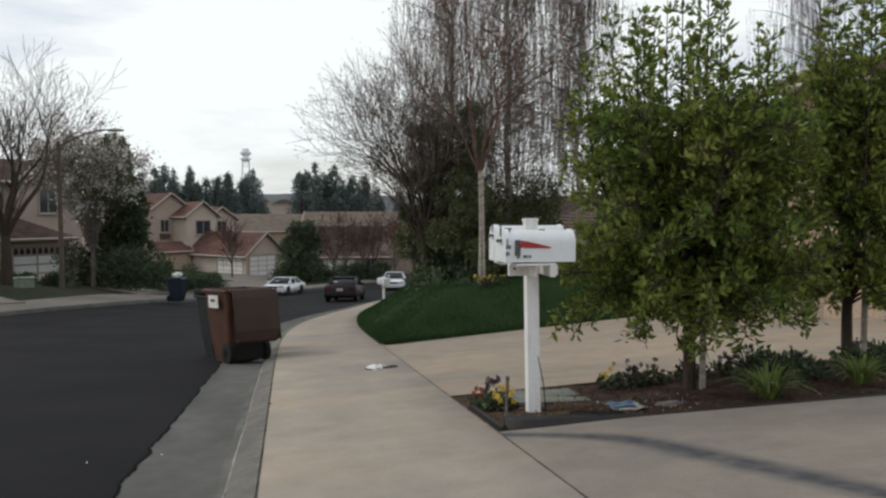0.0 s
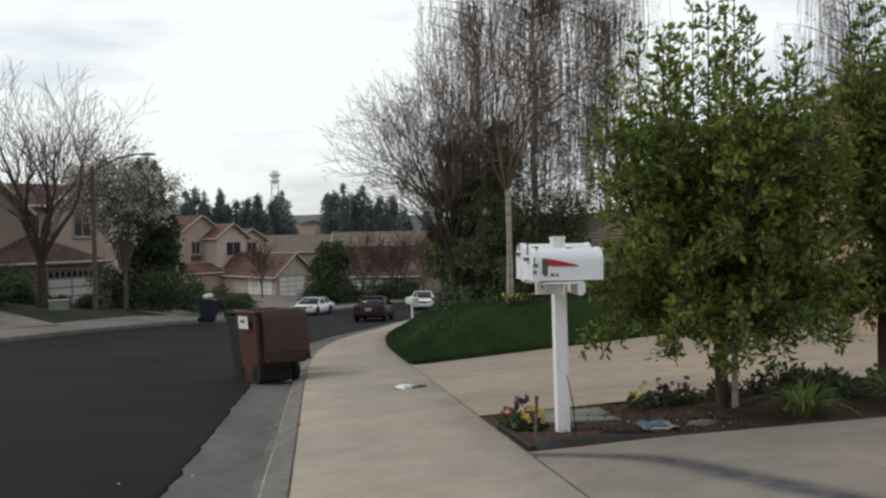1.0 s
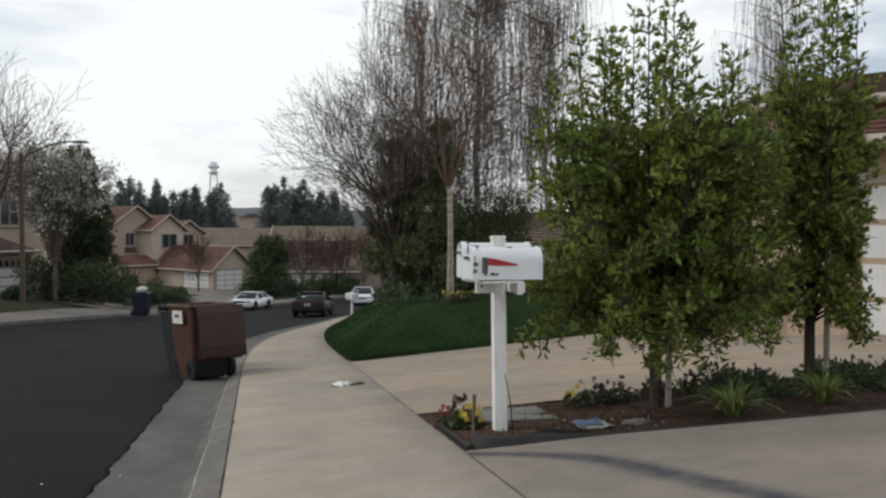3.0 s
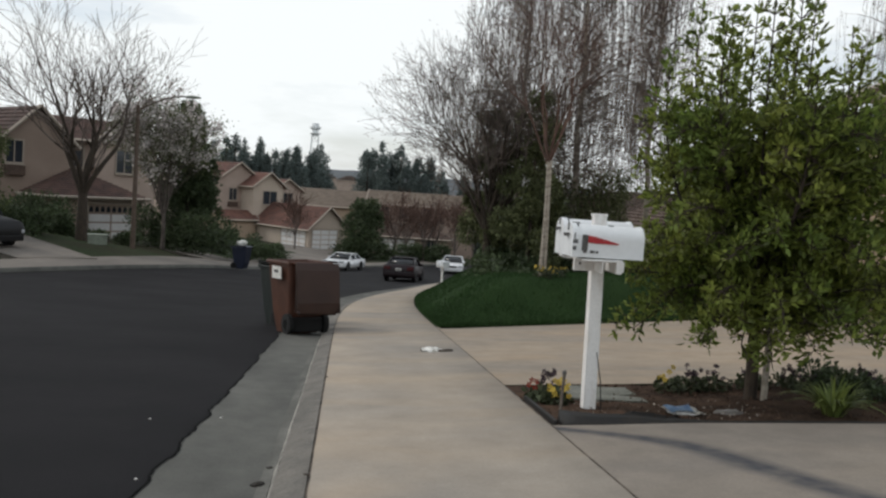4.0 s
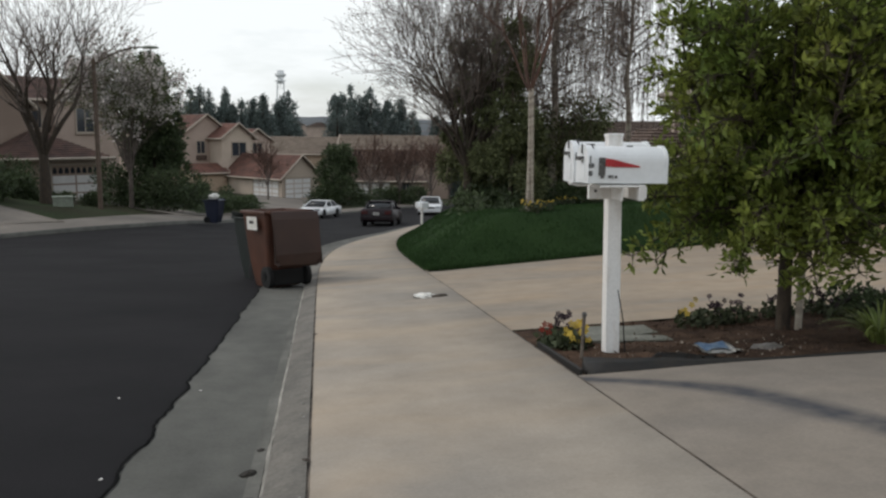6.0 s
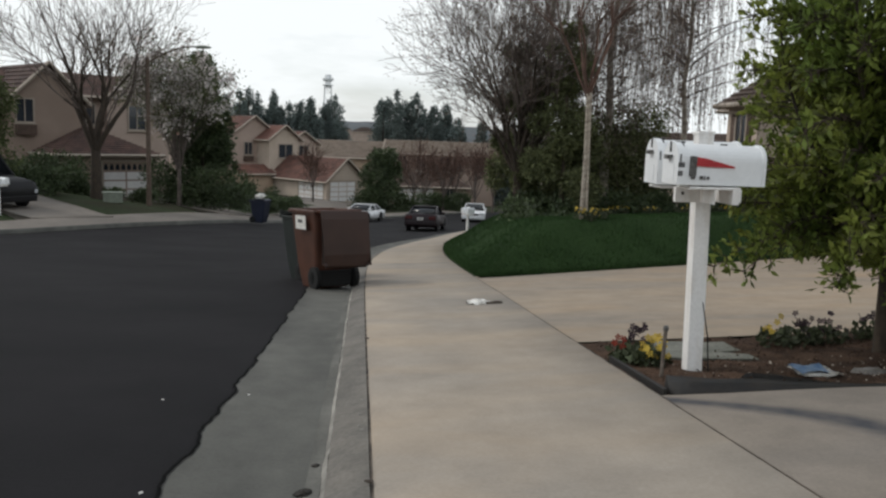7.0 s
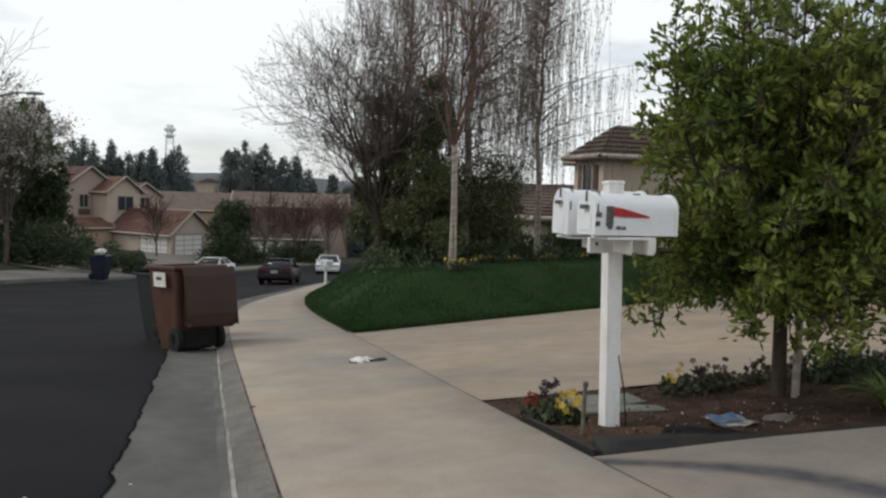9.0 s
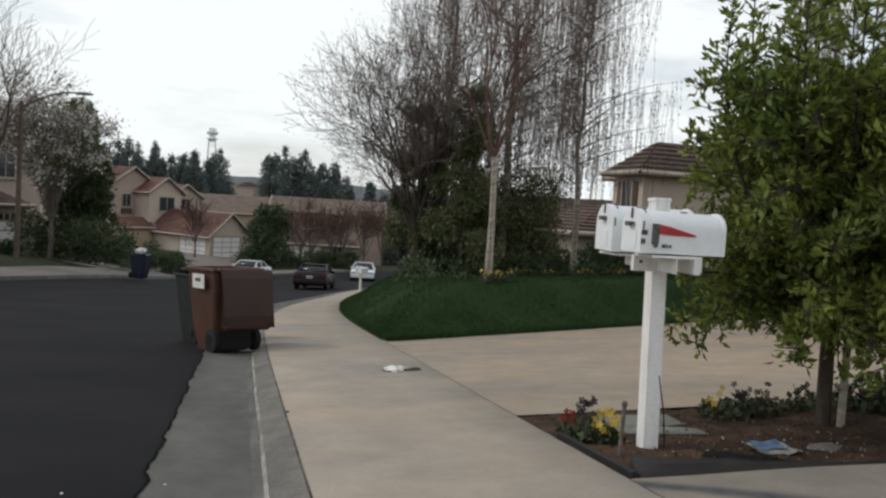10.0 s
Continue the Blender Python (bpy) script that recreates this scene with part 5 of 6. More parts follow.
# Young tree on the lawn with a pale trunk and red-brown twigs.
ty1 = (4.03, 13.9)
young, tips, ways, rng = bare_tree(pose(*ty1, lawn_z(*ty1) - 0.02), "young bare tree with pale trunk and reddish twigs", 21, 6.2, 0.045, 2.35, TWIG_RED, TWIG_RED, limbs=7, splits=(3, 3, 3, 3), spread=0.38, up=0.20, lean=0.46, crown_len=1.3, twig_r=0.0035, shrink=0.70, trunk_mat=BARK_PALE)
st = thing("tree_stake", pose(ty1[0] + 0.075, ty1[1] - 0.06, lawn_z(*ty1), 0, -1.2), "pale wooden stake beside the young tree", "stake", "tree stakes")
part("pole", turned(bmesh.new(), [(0.024, -0.15), (0.024, 2.25)], 12), BARK_PALE, st)

# Large spreading bare tree by the bend of the pavement.
bx_, by_ = 3.75, 20.0
big, tips, ways, rng = bare_tree(pose(bx_, by_, lawn_z(bx_, by_) - 0.15), "large spreading bare tree with many fine twigs", 35, 9.0, 0.125, 1.35, BARK, TWIG, limbs=14, splits=(4, 3, 3, 3, 4), spread=0.54, up=0.16, lean=0.46, crown_len=1.58, twig_r=0.004, shrink=0.78, wide=True)
tagged(mesh_part("bud", leaves("bud", tips[rng.integers(0, len(tips), 5000)] + rng.normal(0, 0.12, (5000, 3)), 0.05, rng, 1.6), LEAF_DRY, big), kind="stuff")


def weeping_birch(m, label, seed, height, trunk_r, spread, n, strand, leaf_n, lean=(0, 0)):
    """A pale trunk with rising limbs from which long strands with dry leaves hang."""
    ob = thing("tree", m, label, "tree", "weeping birches")
    rng = np.random.default_rng(seed)
    segs, p = [], np.array([0, 0, -0.2])
    axis = [p]
    for k in range(8):
        q = np.array([lean[0] * (k + 1) / 8 + rng.normal(0, 0.05), lean[1] * (k + 1) / 8 + rng.normal(0, 0.05), height * (k + 1) / 8])
        segs.append((*p, *q, trunk_r * (1 - k / 8.6), trunk_r * (1 - (k + 1) / 8.6)))
        p = q
        axis.append(q)
    axis = np.array(axis)
    limbs, hang, pts, ways = [], [], [], []
    for k in range(n):
        z = rng.uniform(0.25, 0.98)
        i = min(7, int(z * 8))
        base = axis[i] + (axis[i + 1] - axis[i]) * (z * 8 - i)
        a = rng.uniform(0, 2 * math.pi)
        reach = spread * (1.10 - 0.50 * z) * rng.uniform(0.35, 1.15)
        last, rise = base, rng.uniform(0.5, 1.0)
        for s in np.linspace(0.2, 1, 5):
            q = base + np.array([math.cos(a) * reach * s, math.sin(a) * reach * s, reach * rise * (s - 0.45 * s * s)])
            limbs.append((*last, *q, 0.022 * (1.15 - s), 0.022 * (1.0 - 0.8 * s)))
            last = q
            for _ in range(strand):
                h0 = q + rng.normal(0, 0.12, 3)
                ln = rng.uniform(0.7, 2.5)
                drift = rng.normal(0, 0.07, 2)
                prev = h0
                for j in range(3):
                    nx = prev + np.array([drift[0] * ln / 3, drift[1] * ln / 3, -ln / 3])
                    hang.append((*prev, *nx, 0.0045, 0.0035))
                    cnt = leaf_n
                    t = rng.random((cnt, 1))
                    pts.append(prev + (nx - prev) * t + rng.normal(0, 0.02, (cnt, 3)))
                    prev = nx
    mesh_part("trunk", tubes("trunk", segs, 10), BARK_PALE, ob, smooth=True)
    tagged(mesh_part("branchwork", tubes("branchwork", limbs, 4), BARK_GREY, ob), kind="stuff")
    tagged(mesh_part("twig", tubes("twig", hang, 3), TWIG, ob), kind="stuff")
    if leaf_n:
        tagged(mesh_part("dry_leaf", leaves("dry_leaf", np.concatenate(pts), 0.062, rng, 2.1, np.array([[0.0, 0.0, -0.9]]), 0.0), LEAF_DRY, ob), kind="stuff")
    return ob


def on_lawn(x, y):
    return pose(x, y, float(land(x, y)) + 0.75)


weeping_birch(on_lawn(6.3, 21.0), "tall weeping birch with hanging dry brown leaves", 41, 11.0, 0.13, 3.0, 74, 5, 4)
weeping_birch(on_lawn(4.9, 22.5), "weeping birch with hanging dry brown leaves", 42, 9.8, 0.12, 2.5, 46, 4, 3)
weeping_birch(on_lawn(8.9, 22.5), "slender weeping birch with thin bare strands", 43, 10.0, 0.10, 3.0, 62, 5, 3)
weeping_birch(on_lawn(15.5, 20.5), "weeping birch with bare strands behind the house", 44, 9.5, 0.12, 2.6, 40, 4, 1)

# Evergreen screen behind the birches.
clump_tree(on_lawn(6.6, 21.4), "dense dark evergreen screen behind the birches", 51, blob_field(5, 36, (-1.6, 1.0), (-0.7, 0.7), (0.4, 2.7), (0.4, 0.75), 1.1), 0.085, 24000, LEAF_OLIVE, [(0, 0, -0.3, 0, 0, 2.5, 0.08, 0.04)], up=-0.2)
clump_tree(on_lawn(4.75, 19.2), "olive-green upright evergreen shrub behind the bare tree", 52, column_blobs(6, 40, 4.6, 0.85, 0.7, 0.6), 0.08, 18000, LEAF_OLIVE, [(0, 0, -0.3, 0, 0, 3, 0.07, 0.03)], up=-0.2)
clump_tree(on_lawn(3.95, 20.9), "drab olive evergreen tree behind the bare tree", 57, column_blobs(16, 40, 4.4, 0.8, 0.9, 0.6), 0.08, 16000, LEAF_OLIVE, [(0, 0, -0.3, 0, 0, 3, 0.07, 0.03)], up=-0.3)
clump_tree(on_lawn(8.6, 23.4), "dark green shrubs below the birches", 53, blob_field(8, 22, (-2.6, 1.2), (-0.7, 0.7), (0.1, 0.8), (0.3, 0.5), 1.0), 0.12, 7000, LEAF_DARK, None, "shrub", "shrub")
clump_tree(pose(3.75, 19.0, lawn_z(3.75, 19.0) - 0.1), "low dark green shrubs on the lawn's edge", 54, blob_field(9, 26, (-0.35, 1.4), (-2.2, 3.0), (0.05, 0.45), (0.25, 0.45), 0.8), 0.10, 7000, LEAF_DARK, None, "shrub", "shrub")
clump_tree(pose(7.6, 19.6, lawn_z(7.6, 19.6) - 0.05), "low hedge along the back of the lawn", 55, blob_field(10, 30, (-3.2, 3.4), (-0.4, 0.5), (0.05, 0.5), (0.25, 0.42), 0.8), 0.09, 8000, LEAF_DARK, None, "shrub", "hedge")
clump_tree(pose(9.5, 20.6, lawn_z(9.5, 20.6) - 0.05), "rounded dark green shrub near the house", 56, blob_field(12, 14, (-0.8, 0.8), (-0.5, 0.5), (0.2, 0.9), (0.35, 0.55), 0.9), 0.09, 5000, LEAF_DARK, None, "shrub", "shrub")


# ---- trees across the street ----
lt, tips, ways, rng = bare_tree(pose(-13.15, 38, float(land(-13.15, 38)) + 0.25), "large bare street tree with ascending grey limbs", 61, 10.5, 0.25, 2.1, BARK, TWIG, limbs=6, splits=(4, 3, 3, 3, 2), spread=0.50, up=0.22, lean=0.34, crown_len=2.62, twig_r=0.0085, shrink=0.76)
bt, tips, ways, rng = bare_tree(pose(-10.8, 43.5, float(land(-10.8, 43.5)) + 0.2), "flowering pear tree with white blossom", 62, 7.6, 0.12, 1.9, BARK_GREY, TWIG, limbs=9, splits=(4, 3, 3), spread=0.40, up=0.22, lean=0.46, crown_len=2.2, twig_r=0.01, shrink=0.72)
c = tips[rng.integers(0, len(tips), 1500)][rng.integers(0, 1500, 5200)] + rng.normal(0, 0.15, (5200, 3))
mesh_part("blossom", leaves("blossom", c, 0.15, rng, 1.1), BLOSSOM, bt, "clusters of white blossom")
c = tips[rng.integers(0, len(tips), 13000)] + rng.normal(0, 0.35, (13000, 3))
mesh_part("young_leaves", leaves("young_leaves", c, 0.10, rng, 1.6), LEAF_OLIVE, bt)
clump_tree(pose(-10.2, 46.4, float(land(-10.2, 46.4)) + 0.1), "dark evergreen tree behind the blossom", 63, column_blobs(20, 80, 8.5, 1.5, 2.2, 0.5, 1.1, 2.0), 0.20, 18000, LEAF_DARK, [(0, 0, -0.3, 0, 0, 5, 0.12, 0.05)])
clump_tree(pose(-10.2, 45.0, float(land(-10.2, 45)) + 0.1), "tall dark hedge beneath the flowering tree", 64, blob_field(21, 36, (-2.2, 2.8), (-1.2, 1.2), (0.3, 2.0), (0.5, 0.85), 0.9), 0.15, 11000, LEAF_DARK, None, "shrub", "hedge")
clump_tree(pose(-14.0, 41.5, float(land(-14, 41.5)) + 0.15), "low clipped shrubs along the drive", 65, blob_field(22, 30, (-3.2, 2.2), (-1.0, 0.6), (0.0, 0.25), (0.22, 0.42), 0.8), 0.13, 8000, LEAF_DARK, None, "shrub", "shrub")
clump_tree(pose(-18.4, 43.5, float(land(-18.4, 43.5)) + 0.15), "dark green shrubs by the house", 66, blob_field(23, 24, (-2.4, 2.4), (-1.0, 1.0), (0.2, 1.4), (0.45, 0.8), 0.9), 0.15, 7000, LEAF_DARK, None, "shrub", "shrub")
clump_tree(pose(-17.7, 35.5, float(land(-17.7, 35.5)) + 0.1), "yellow-green leafy tree beside the parked vehicle", 67, column_blobs(24, 54, 8.4, 2.3, 0.9, 0.45), 0.14, 26000, LEAF_LIGHT, [(0, 0, -0.3, 0, 0, 5, 0.14, 0.05)], up=-0.4)
clump_tree(pose(-6.4, 50.5, float(land(-6.4, 50.5)) + 0.1), "low olive shrubs beside the driveway", 68, blob_field(25, 18, (-1.4, 1.4), (-1.6, 1.6), (0.1, 0.8), (0.35, 0.6), 0.9), 0.14, 5000, LEAF_DARK, None, "shrub", "shrub")
clump_tree(pose(-5.9, 66, float(land(-5.9, 66)) + 0.05), "dark shrubs in front of the garages", 69, blob_field(26, 16, (-5.0, -1.2), (-1.5, 1.5), (0.1, 0.5), (0.4, 0.7), 0.8), 0.2, 4500, LEAF_DARK, None, "shrub", "shrub")
clump_tree(pose(-0.75, 76, float(land(-0.75, 76)) - 0.1), "large rounded dark green tree", 70, column_blobs(27, 50, 5.6, 2.2, 0.6, 0.55), 0.22, 14000, LEAF_DARK, [(0, 0, -0.3, 0, 0, 3, 0.16, 0.06)])
clump_tree(pose(3.0, 79, float(land(3.0, 79)) - 0.1), "spreading dark shrubs below the trees", 71, blob_field(28, 34, (-4.5, 4.5), (-1.5, 1.5), (0.2, 1.2), (0.6, 1.0), 0.8), 0.22, 9000, LEAF_DARK, None, "shrub", "shrub")
for k, (x, y, h) in enumerate(((2.6, 82, 7.4), (5.4, 78, 6.8), (8.2, 75, 6.6), (-7.0, 76.5, 6.0), (6.9, 84, 8.0), (10.4, 79, 7.4), (3.9, 86, 7.6))):
    bare_tree(pose(x, y, float(land(x, y)) - 0.2), "small bare street tree with reddish twigs", 80 + k, h, 0.10, 1.6, BARK_GREY, TWIG_RED, limbs=7, splits=(4, 4, 3), spread=0.42, up=0.14, lean=0.5, crown_len=h * 0.26, twig_r=0.019, shrink=0.76)

for k, (x, y, w) in enumerate(((-18.0, 40.2, 2.0), (-20.5, 40.5, 2.2), (-10.6, 53.5, 1.6), (-11.0, 62.0, 2.6), (-14.5, 70.0, 3.0), (-15.6, 39.9, 1.1), (-15.6, 36.6, 1.2))):
    clump_tree(pose(x, y, float(land(x, y)) + 0.1), "dark green shrubs in the yards across the street", 200 + k, blob_field(40 + k, 16, (-w, w), (-0.8, 0.8), (0.1, 0.9), (0.35, 0.7), 0.85), 0.15, 4200, LEAF_DARK, None, "shrub", "shrub", group="shrubs across the street")

# Far conifers with haze put into their leaf colour, hill and water tower.
far = np.random.default_rng(90)


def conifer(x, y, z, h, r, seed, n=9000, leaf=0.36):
    clump_tree(pose(x, y, z), "tall far evergreen tree with haze in its foliage colour", seed, [(x_, y_, z_, 0.62 * a_, 0.62 * a_, 1.25 * c_) for x_, y_, z_, a_, _, c_ in column_blobs(seed, 120, h, r, h * 0.10, 0.18, 1.0, 1.35)], leaf, n, LEAF_PINE_HAZED, [(0, 0, -1, 0, 0, h * 0.9, 0.25, 0.08)], shell=0.1, group="far evergreens")


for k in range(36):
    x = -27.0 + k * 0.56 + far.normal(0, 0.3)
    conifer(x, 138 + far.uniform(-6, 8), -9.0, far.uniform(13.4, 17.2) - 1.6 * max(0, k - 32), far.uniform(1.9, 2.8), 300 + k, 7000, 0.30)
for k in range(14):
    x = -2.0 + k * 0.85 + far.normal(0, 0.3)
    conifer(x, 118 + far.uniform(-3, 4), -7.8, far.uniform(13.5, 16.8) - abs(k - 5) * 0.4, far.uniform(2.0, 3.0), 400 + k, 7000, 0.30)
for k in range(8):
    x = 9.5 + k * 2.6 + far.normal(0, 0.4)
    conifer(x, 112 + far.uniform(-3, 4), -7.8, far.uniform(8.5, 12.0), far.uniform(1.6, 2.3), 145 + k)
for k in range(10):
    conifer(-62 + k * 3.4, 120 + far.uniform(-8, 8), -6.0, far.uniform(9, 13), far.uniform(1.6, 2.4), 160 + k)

hx = np.linspace(-420, 420, 60)
hv = []
for x in hx:
    top = 5.0 * math.exp(-((x + 15) / 120) ** 2) + 3 * noise.noise((x * 0.02, 3, 0)) + 7.5
    for s in np.linspace(0, 1, 14):
        hv.append((x, 430 + 220 * s, -14 + (top + 14) * math.sin(s * math.pi / 2) + 1.5 * noise.noise((x * 0.05, s * 8, 1))))
hi, hj = np.meshgrid(np.arange(59), np.arange(13), indexing="ij")
ha = (hi * 14 + hj).ravel()
tagged(mesh_part("backdrop", quads("backdrop", hv, np.stack([ha, ha + 14, ha + 15, ha + 1], -1)), HILL_HAZED, smooth=True), "hazy scrub-covered hill far away", "hill", "", "structure")

tower = thing("water_tower", pose(-32.4, 400, 6), "white tower on lattice legs far away", "tower")
part("tank", turned(bmesh.new(), [(1.5, 17.5), (1.5, 20.4), (2.7, 21.2), (2.7, 22.1), (1.7, 22.2), (1.7, 23.6), (0.3, 23.9)], 20), WHITE_METAL, tower)
part("gallery", turned(bmesh.new(), [(2.7, 18.6), (2.7, 19.0)], 20), WHITE_METAL, tower)
for sx, sy in ((-1, -1), (1, -1), (1, 1), (-1, 1)):
    mesh_part("leg", tubes("leg", [(sx * 2.4, sy * 2.4, -10, sx * 1.5, sy * 1.5, 19, 0.22, 0.2)], 6), WHITE_METAL, tower)
for z in (4, 10, 15):
    s = 2.4 - 0.9 * (z + 10) / 29
    mesh_part("brace", tubes("brace", [(-s, -s, z, s, -s, z + 3, 0.1, 0.1), (s, -s, z, -s, -s, z + 3, 0.1, 0.1), (-s, -s, z, s, -s, z, 0.12, 0.12)], 5), WHITE_METAL, tower)


# ---- driveways across the street ----
def slab_between(name, a, b, c, d, label, lift=0.10):
    """A concrete drive through four corners, laid on the land."""
    v, n = [], 12
    for drop in (0.0, 0.3):
        for i in range(n + 1):
            for j in range(n + 1):
                s, t = i / n, j / n
                p = (np.array(a) * (1 - s) + np.array(b) * s) * (1 - t) + (np.array(d) * (1 - s) + np.array(c) * s) * t
                v.append((p[0], p[1], float(land(*p)) + 0.088 + (lift - 0.068) * min(1.0, 3 * t) - drop))
    i, j = np.meshgrid(np.arange(n), np.arange(n), indexing="ij")
    q = (i * (n + 1) + j).ravel()
    f = np.stack([q, q + n + 1, q + n + 2, q + 1], -1)
    rim = [k * (n + 1) for k in range(n + 1)] + [n * (n + 1) + k for k in range(1, n + 1)] + [k * (n + 1) + n for k in range(n - 1, -1, -1)] + list(range(n - 1, 0, -1))
    rim, m = np.array(rim), (n + 1) ** 2
    nxt = np.roll(rim, -1)
    f = np.concatenate([f, np.stack([rim, nxt, nxt + m, rim + m], -1)])
    tagged(mesh_part(name, quads(name, v, f), CONCRETE_FAR), label, "driveway", "", "structure")


slab_between("driveway_far", (-9.7, 30.0), (-11.6, 27.6), (-18.5, 33.8), (-16.0, 36.6), "pale concrete driveway across the street", 0.13)
slab_between("driveway_garage", (-6.9, 46.5), (-7.6, 40.8), (-17.8, 49.0), (-16.2, 54.0), "pale concrete driveway up to the garage", 0.14)
slab_between("driveway_lower", (-3.0, 64.0), (-5.4, 57.0), (-9.0, 83.0), (-3.5, 88.0), "pale concrete driveway of the lower house", 0.12)


# ---- the planting bed ----
rng = np.random.default_rng(7)
ed = thing("bed_edging", pose(0, 0, 0), "black plastic edging strip along the bed", "edging")


def edging(pts, tall):
    bm = bmesh.new()
    rows = []
    for (x, y), (nx_, ny_) in pts:
        z = float(land(x, y)) + 0.02
        rows.append([bm.verts.new(p) for p in ((x, y, z - 0.04), (x - nx_ * 0.006, y - ny_ * 0.006, z + tall), (x + nx_ * 0.012, y + ny_ * 0.012, z + tall + 0.004), (x + nx_ * 0.018, y + ny_ * 0.018, z - 0.04))])
    for a, b in zip(rows, rows[1:]):
        for k in range(4):
            bm.faces.new((a[k], a[(k + 1) % 4], b[(k + 1) % 4], b[k]))
    bm.faces.new(rows[0])
    bm.faces.new(list(reversed(rows[-1])))
    return bm


front = [((x, bed_front(x) + 0.02 + 0.012 * noise.noise((x * 2, 0, 0))), (0, 1)) for x in np.arange(2.06, 9.0, 0.12)]
side = [((float(walk_right(y)) + 0.03 + 0.01 * noise.noise((y * 2, 4, 0)), y), (1, 0)) for y in np.arange(3.28, 4.3, 0.1)]
# Front edging, widened near the corner so its black also covers the shadow there.
bm = bmesh.new()
rows = []
for (x, y), _ in front:
    f = min(1.0, max(0.28, 1 - (x - 2.06) / 1.3)) * (1 + 0.25 * noise.noise((x * 5, 2, 0)))
    z = float(land(x, y)) + 0.02
    rows.append([bm.verts.new(p) for p in ((x, y - 0.015, z - 0.04), (x, y - 0.012, z + 0.012), (x, y + 0.05 * f, z + 0.040 * f + 0.008), (x, y + 0.13 * f, z + 0.052 * f + 0.010), (x, y + 0.15 * f, z - 0.04))])
for a, b in zip(rows, rows[1:]):
    for k in range(5):
        bm.faces.new((a[k], a[(k + 1) % 5], b[(k + 1) % 5], b[k]))
bm.faces.new(rows[0])
bm.faces.new(list(reversed(rows[-1])))
part("front_strip_with_shade", bm, EDGING, ed, smooth=True)
bm = bmesh.new()
grid = []
for i in range(9):
    s = i / 8
    x, y = 2.60 + 0.30 * s, 3.66 - 0.30 * s
    row = []
    for w in (-0.055, 0.0, 0.055):
        px, py = x + w * (1 + 0.4 * noise.noise((s * 4, w, 1))), y + w * 0.8
        row.append(bm.verts.new((px, py, bed_z(px, py) + 0.010 + 0.008 * noise.noise((s * 6, w * 30, 0)))))
    grid.append(row)
for a, b in zip(grid, grid[1:]):
    for k in range(2):
        bm.faces.new((a[k], a[k + 1], b[k + 1], b[k]))
bmesh.ops.solidify(bm, geom=list(bm.faces), thickness=0.006)
part("torn_sheet", bm, EDGING, ed, "torn black plastic sheet", smooth=True)
part("side_strip", edging(side, 0.03), EDGING, ed)

# wood chips and litter
n = 5200
cx, cy = rng.uniform(2.08, 8.0, n), rng.uniform(3.34, 5.0, n)
cz = np.array([bed_z(a, b) for a, b in zip(cx, cy)]) + 0.004
mesh = leaves("mulch", np.stack([cx, cy, cz], -1), 0.026, rng, 2.6, None, 0.0)
tagged(mesh_part("mulch", mesh, CHIP), "loose brown wood chips on the bed", "mulch", "", "stuff")
n = 110
cx, cy = rng.uniform(2.15, 3.6, n), rng.uniform(3.36, 4.2, n)
cz = np.array([bed_z(a, b) for a, b in zip(cx, cy)]) + 0.006
tagged(mesh_part("litter", leaves("litter", np.stack([cx, cy, cz], -1), 0.018, rng, 1.5, None, 0.0), BARK_PALE), "dry pale leaf litter on the bed", "litter", "", "stuff")


def stone(x, y, sx, sy, turn, tall, label, seed):
    bm = boxed((-sx / 2, -sy / 2, -0.03), (sx / 2, sy / 2, tall), 0.008)
    bmesh.ops.subdivide_edges(bm, edges=list(bm.edges), cuts=2)
    for v in bm.verts:
        v.co += Vector((1, 1, 0.25)) * 0.022 * noise.noise(v.co * 7 + Vector((seed, 0, 0)))
    ob = part("stepping_stone", bm, STONE)
    ob.matrix_basis = pose(x, y, bed_z(x, y), 0, 0, turn)
    tagged(ob, label, "stone")


stone(2.66, 4.56, 0.50, 0.24, 4, 0.03, "flat greenish paving stone behind the post", 1)
stone(2.62, 4.27, 0.60, 0.15, -4, 0.025, "flat greenish paving stone half buried in mulch", 2)

# pipe and wire beside the post
pipe = thing("pipe", pose(2.15, 3.74, bed_z(2.15, 3.74), -1, 2, 0), "short rusty metal pipe standing beside the post", "pipe")
part("tube", turned(bmesh.new(), [(0.011, -0.1), (0.011, 0.27)], 10), RUST, pipe)
part("nozzle", turned(bmesh.new(), [(0.014, 0.262), (0.016, 0.28), (0.010, 0.292)], 10), DARK_METAL, pipe)
wire = mesh_part("wire", tubes("wire", [(0, 0, -0.05, -0.02, 0.01, 0.2, 0.004, 0.004), (-0.02, 0.01, 0.2, -0.06, 0.02, 0.4, 0.004, 0.003)], 6), RUBBER)
wire.matrix_basis = pose(2.47, 3.86, bed_z(2.47, 3.86))
tagged(wire, "thin dark wire leaning by the post", "wire")

# newspaper in a bag
bm = bmesh.new()
grid = [[bm.verts.new(((i / 8 - 0.5) * 0.34, (j / 6 - 0.5) * 0.24, 0.03 + 0.025 * noise.noise((i * 0.5, j * 0.5, 2)) + (0.02 if i == 0 else 0))) for j in range(7)] for i in range(9)]
for i in range(8):
    for j in range(6):
        bm.faces.new((grid[i][j], grid[i + 1][j], grid[i + 1][j + 1], grid[i][j + 1]))
bmesh.ops.solidify(bm, geom=list(bm.faces), thickness=0.012)
news = thing("newspaper", pose(2.95, 3.62, bed_z(2.95, 3.62) + 0.0, 2, 0, 8) @ Matrix.Scale(0.78, 4), "folded newspaper with blue print lying on the bed", "newspaper")
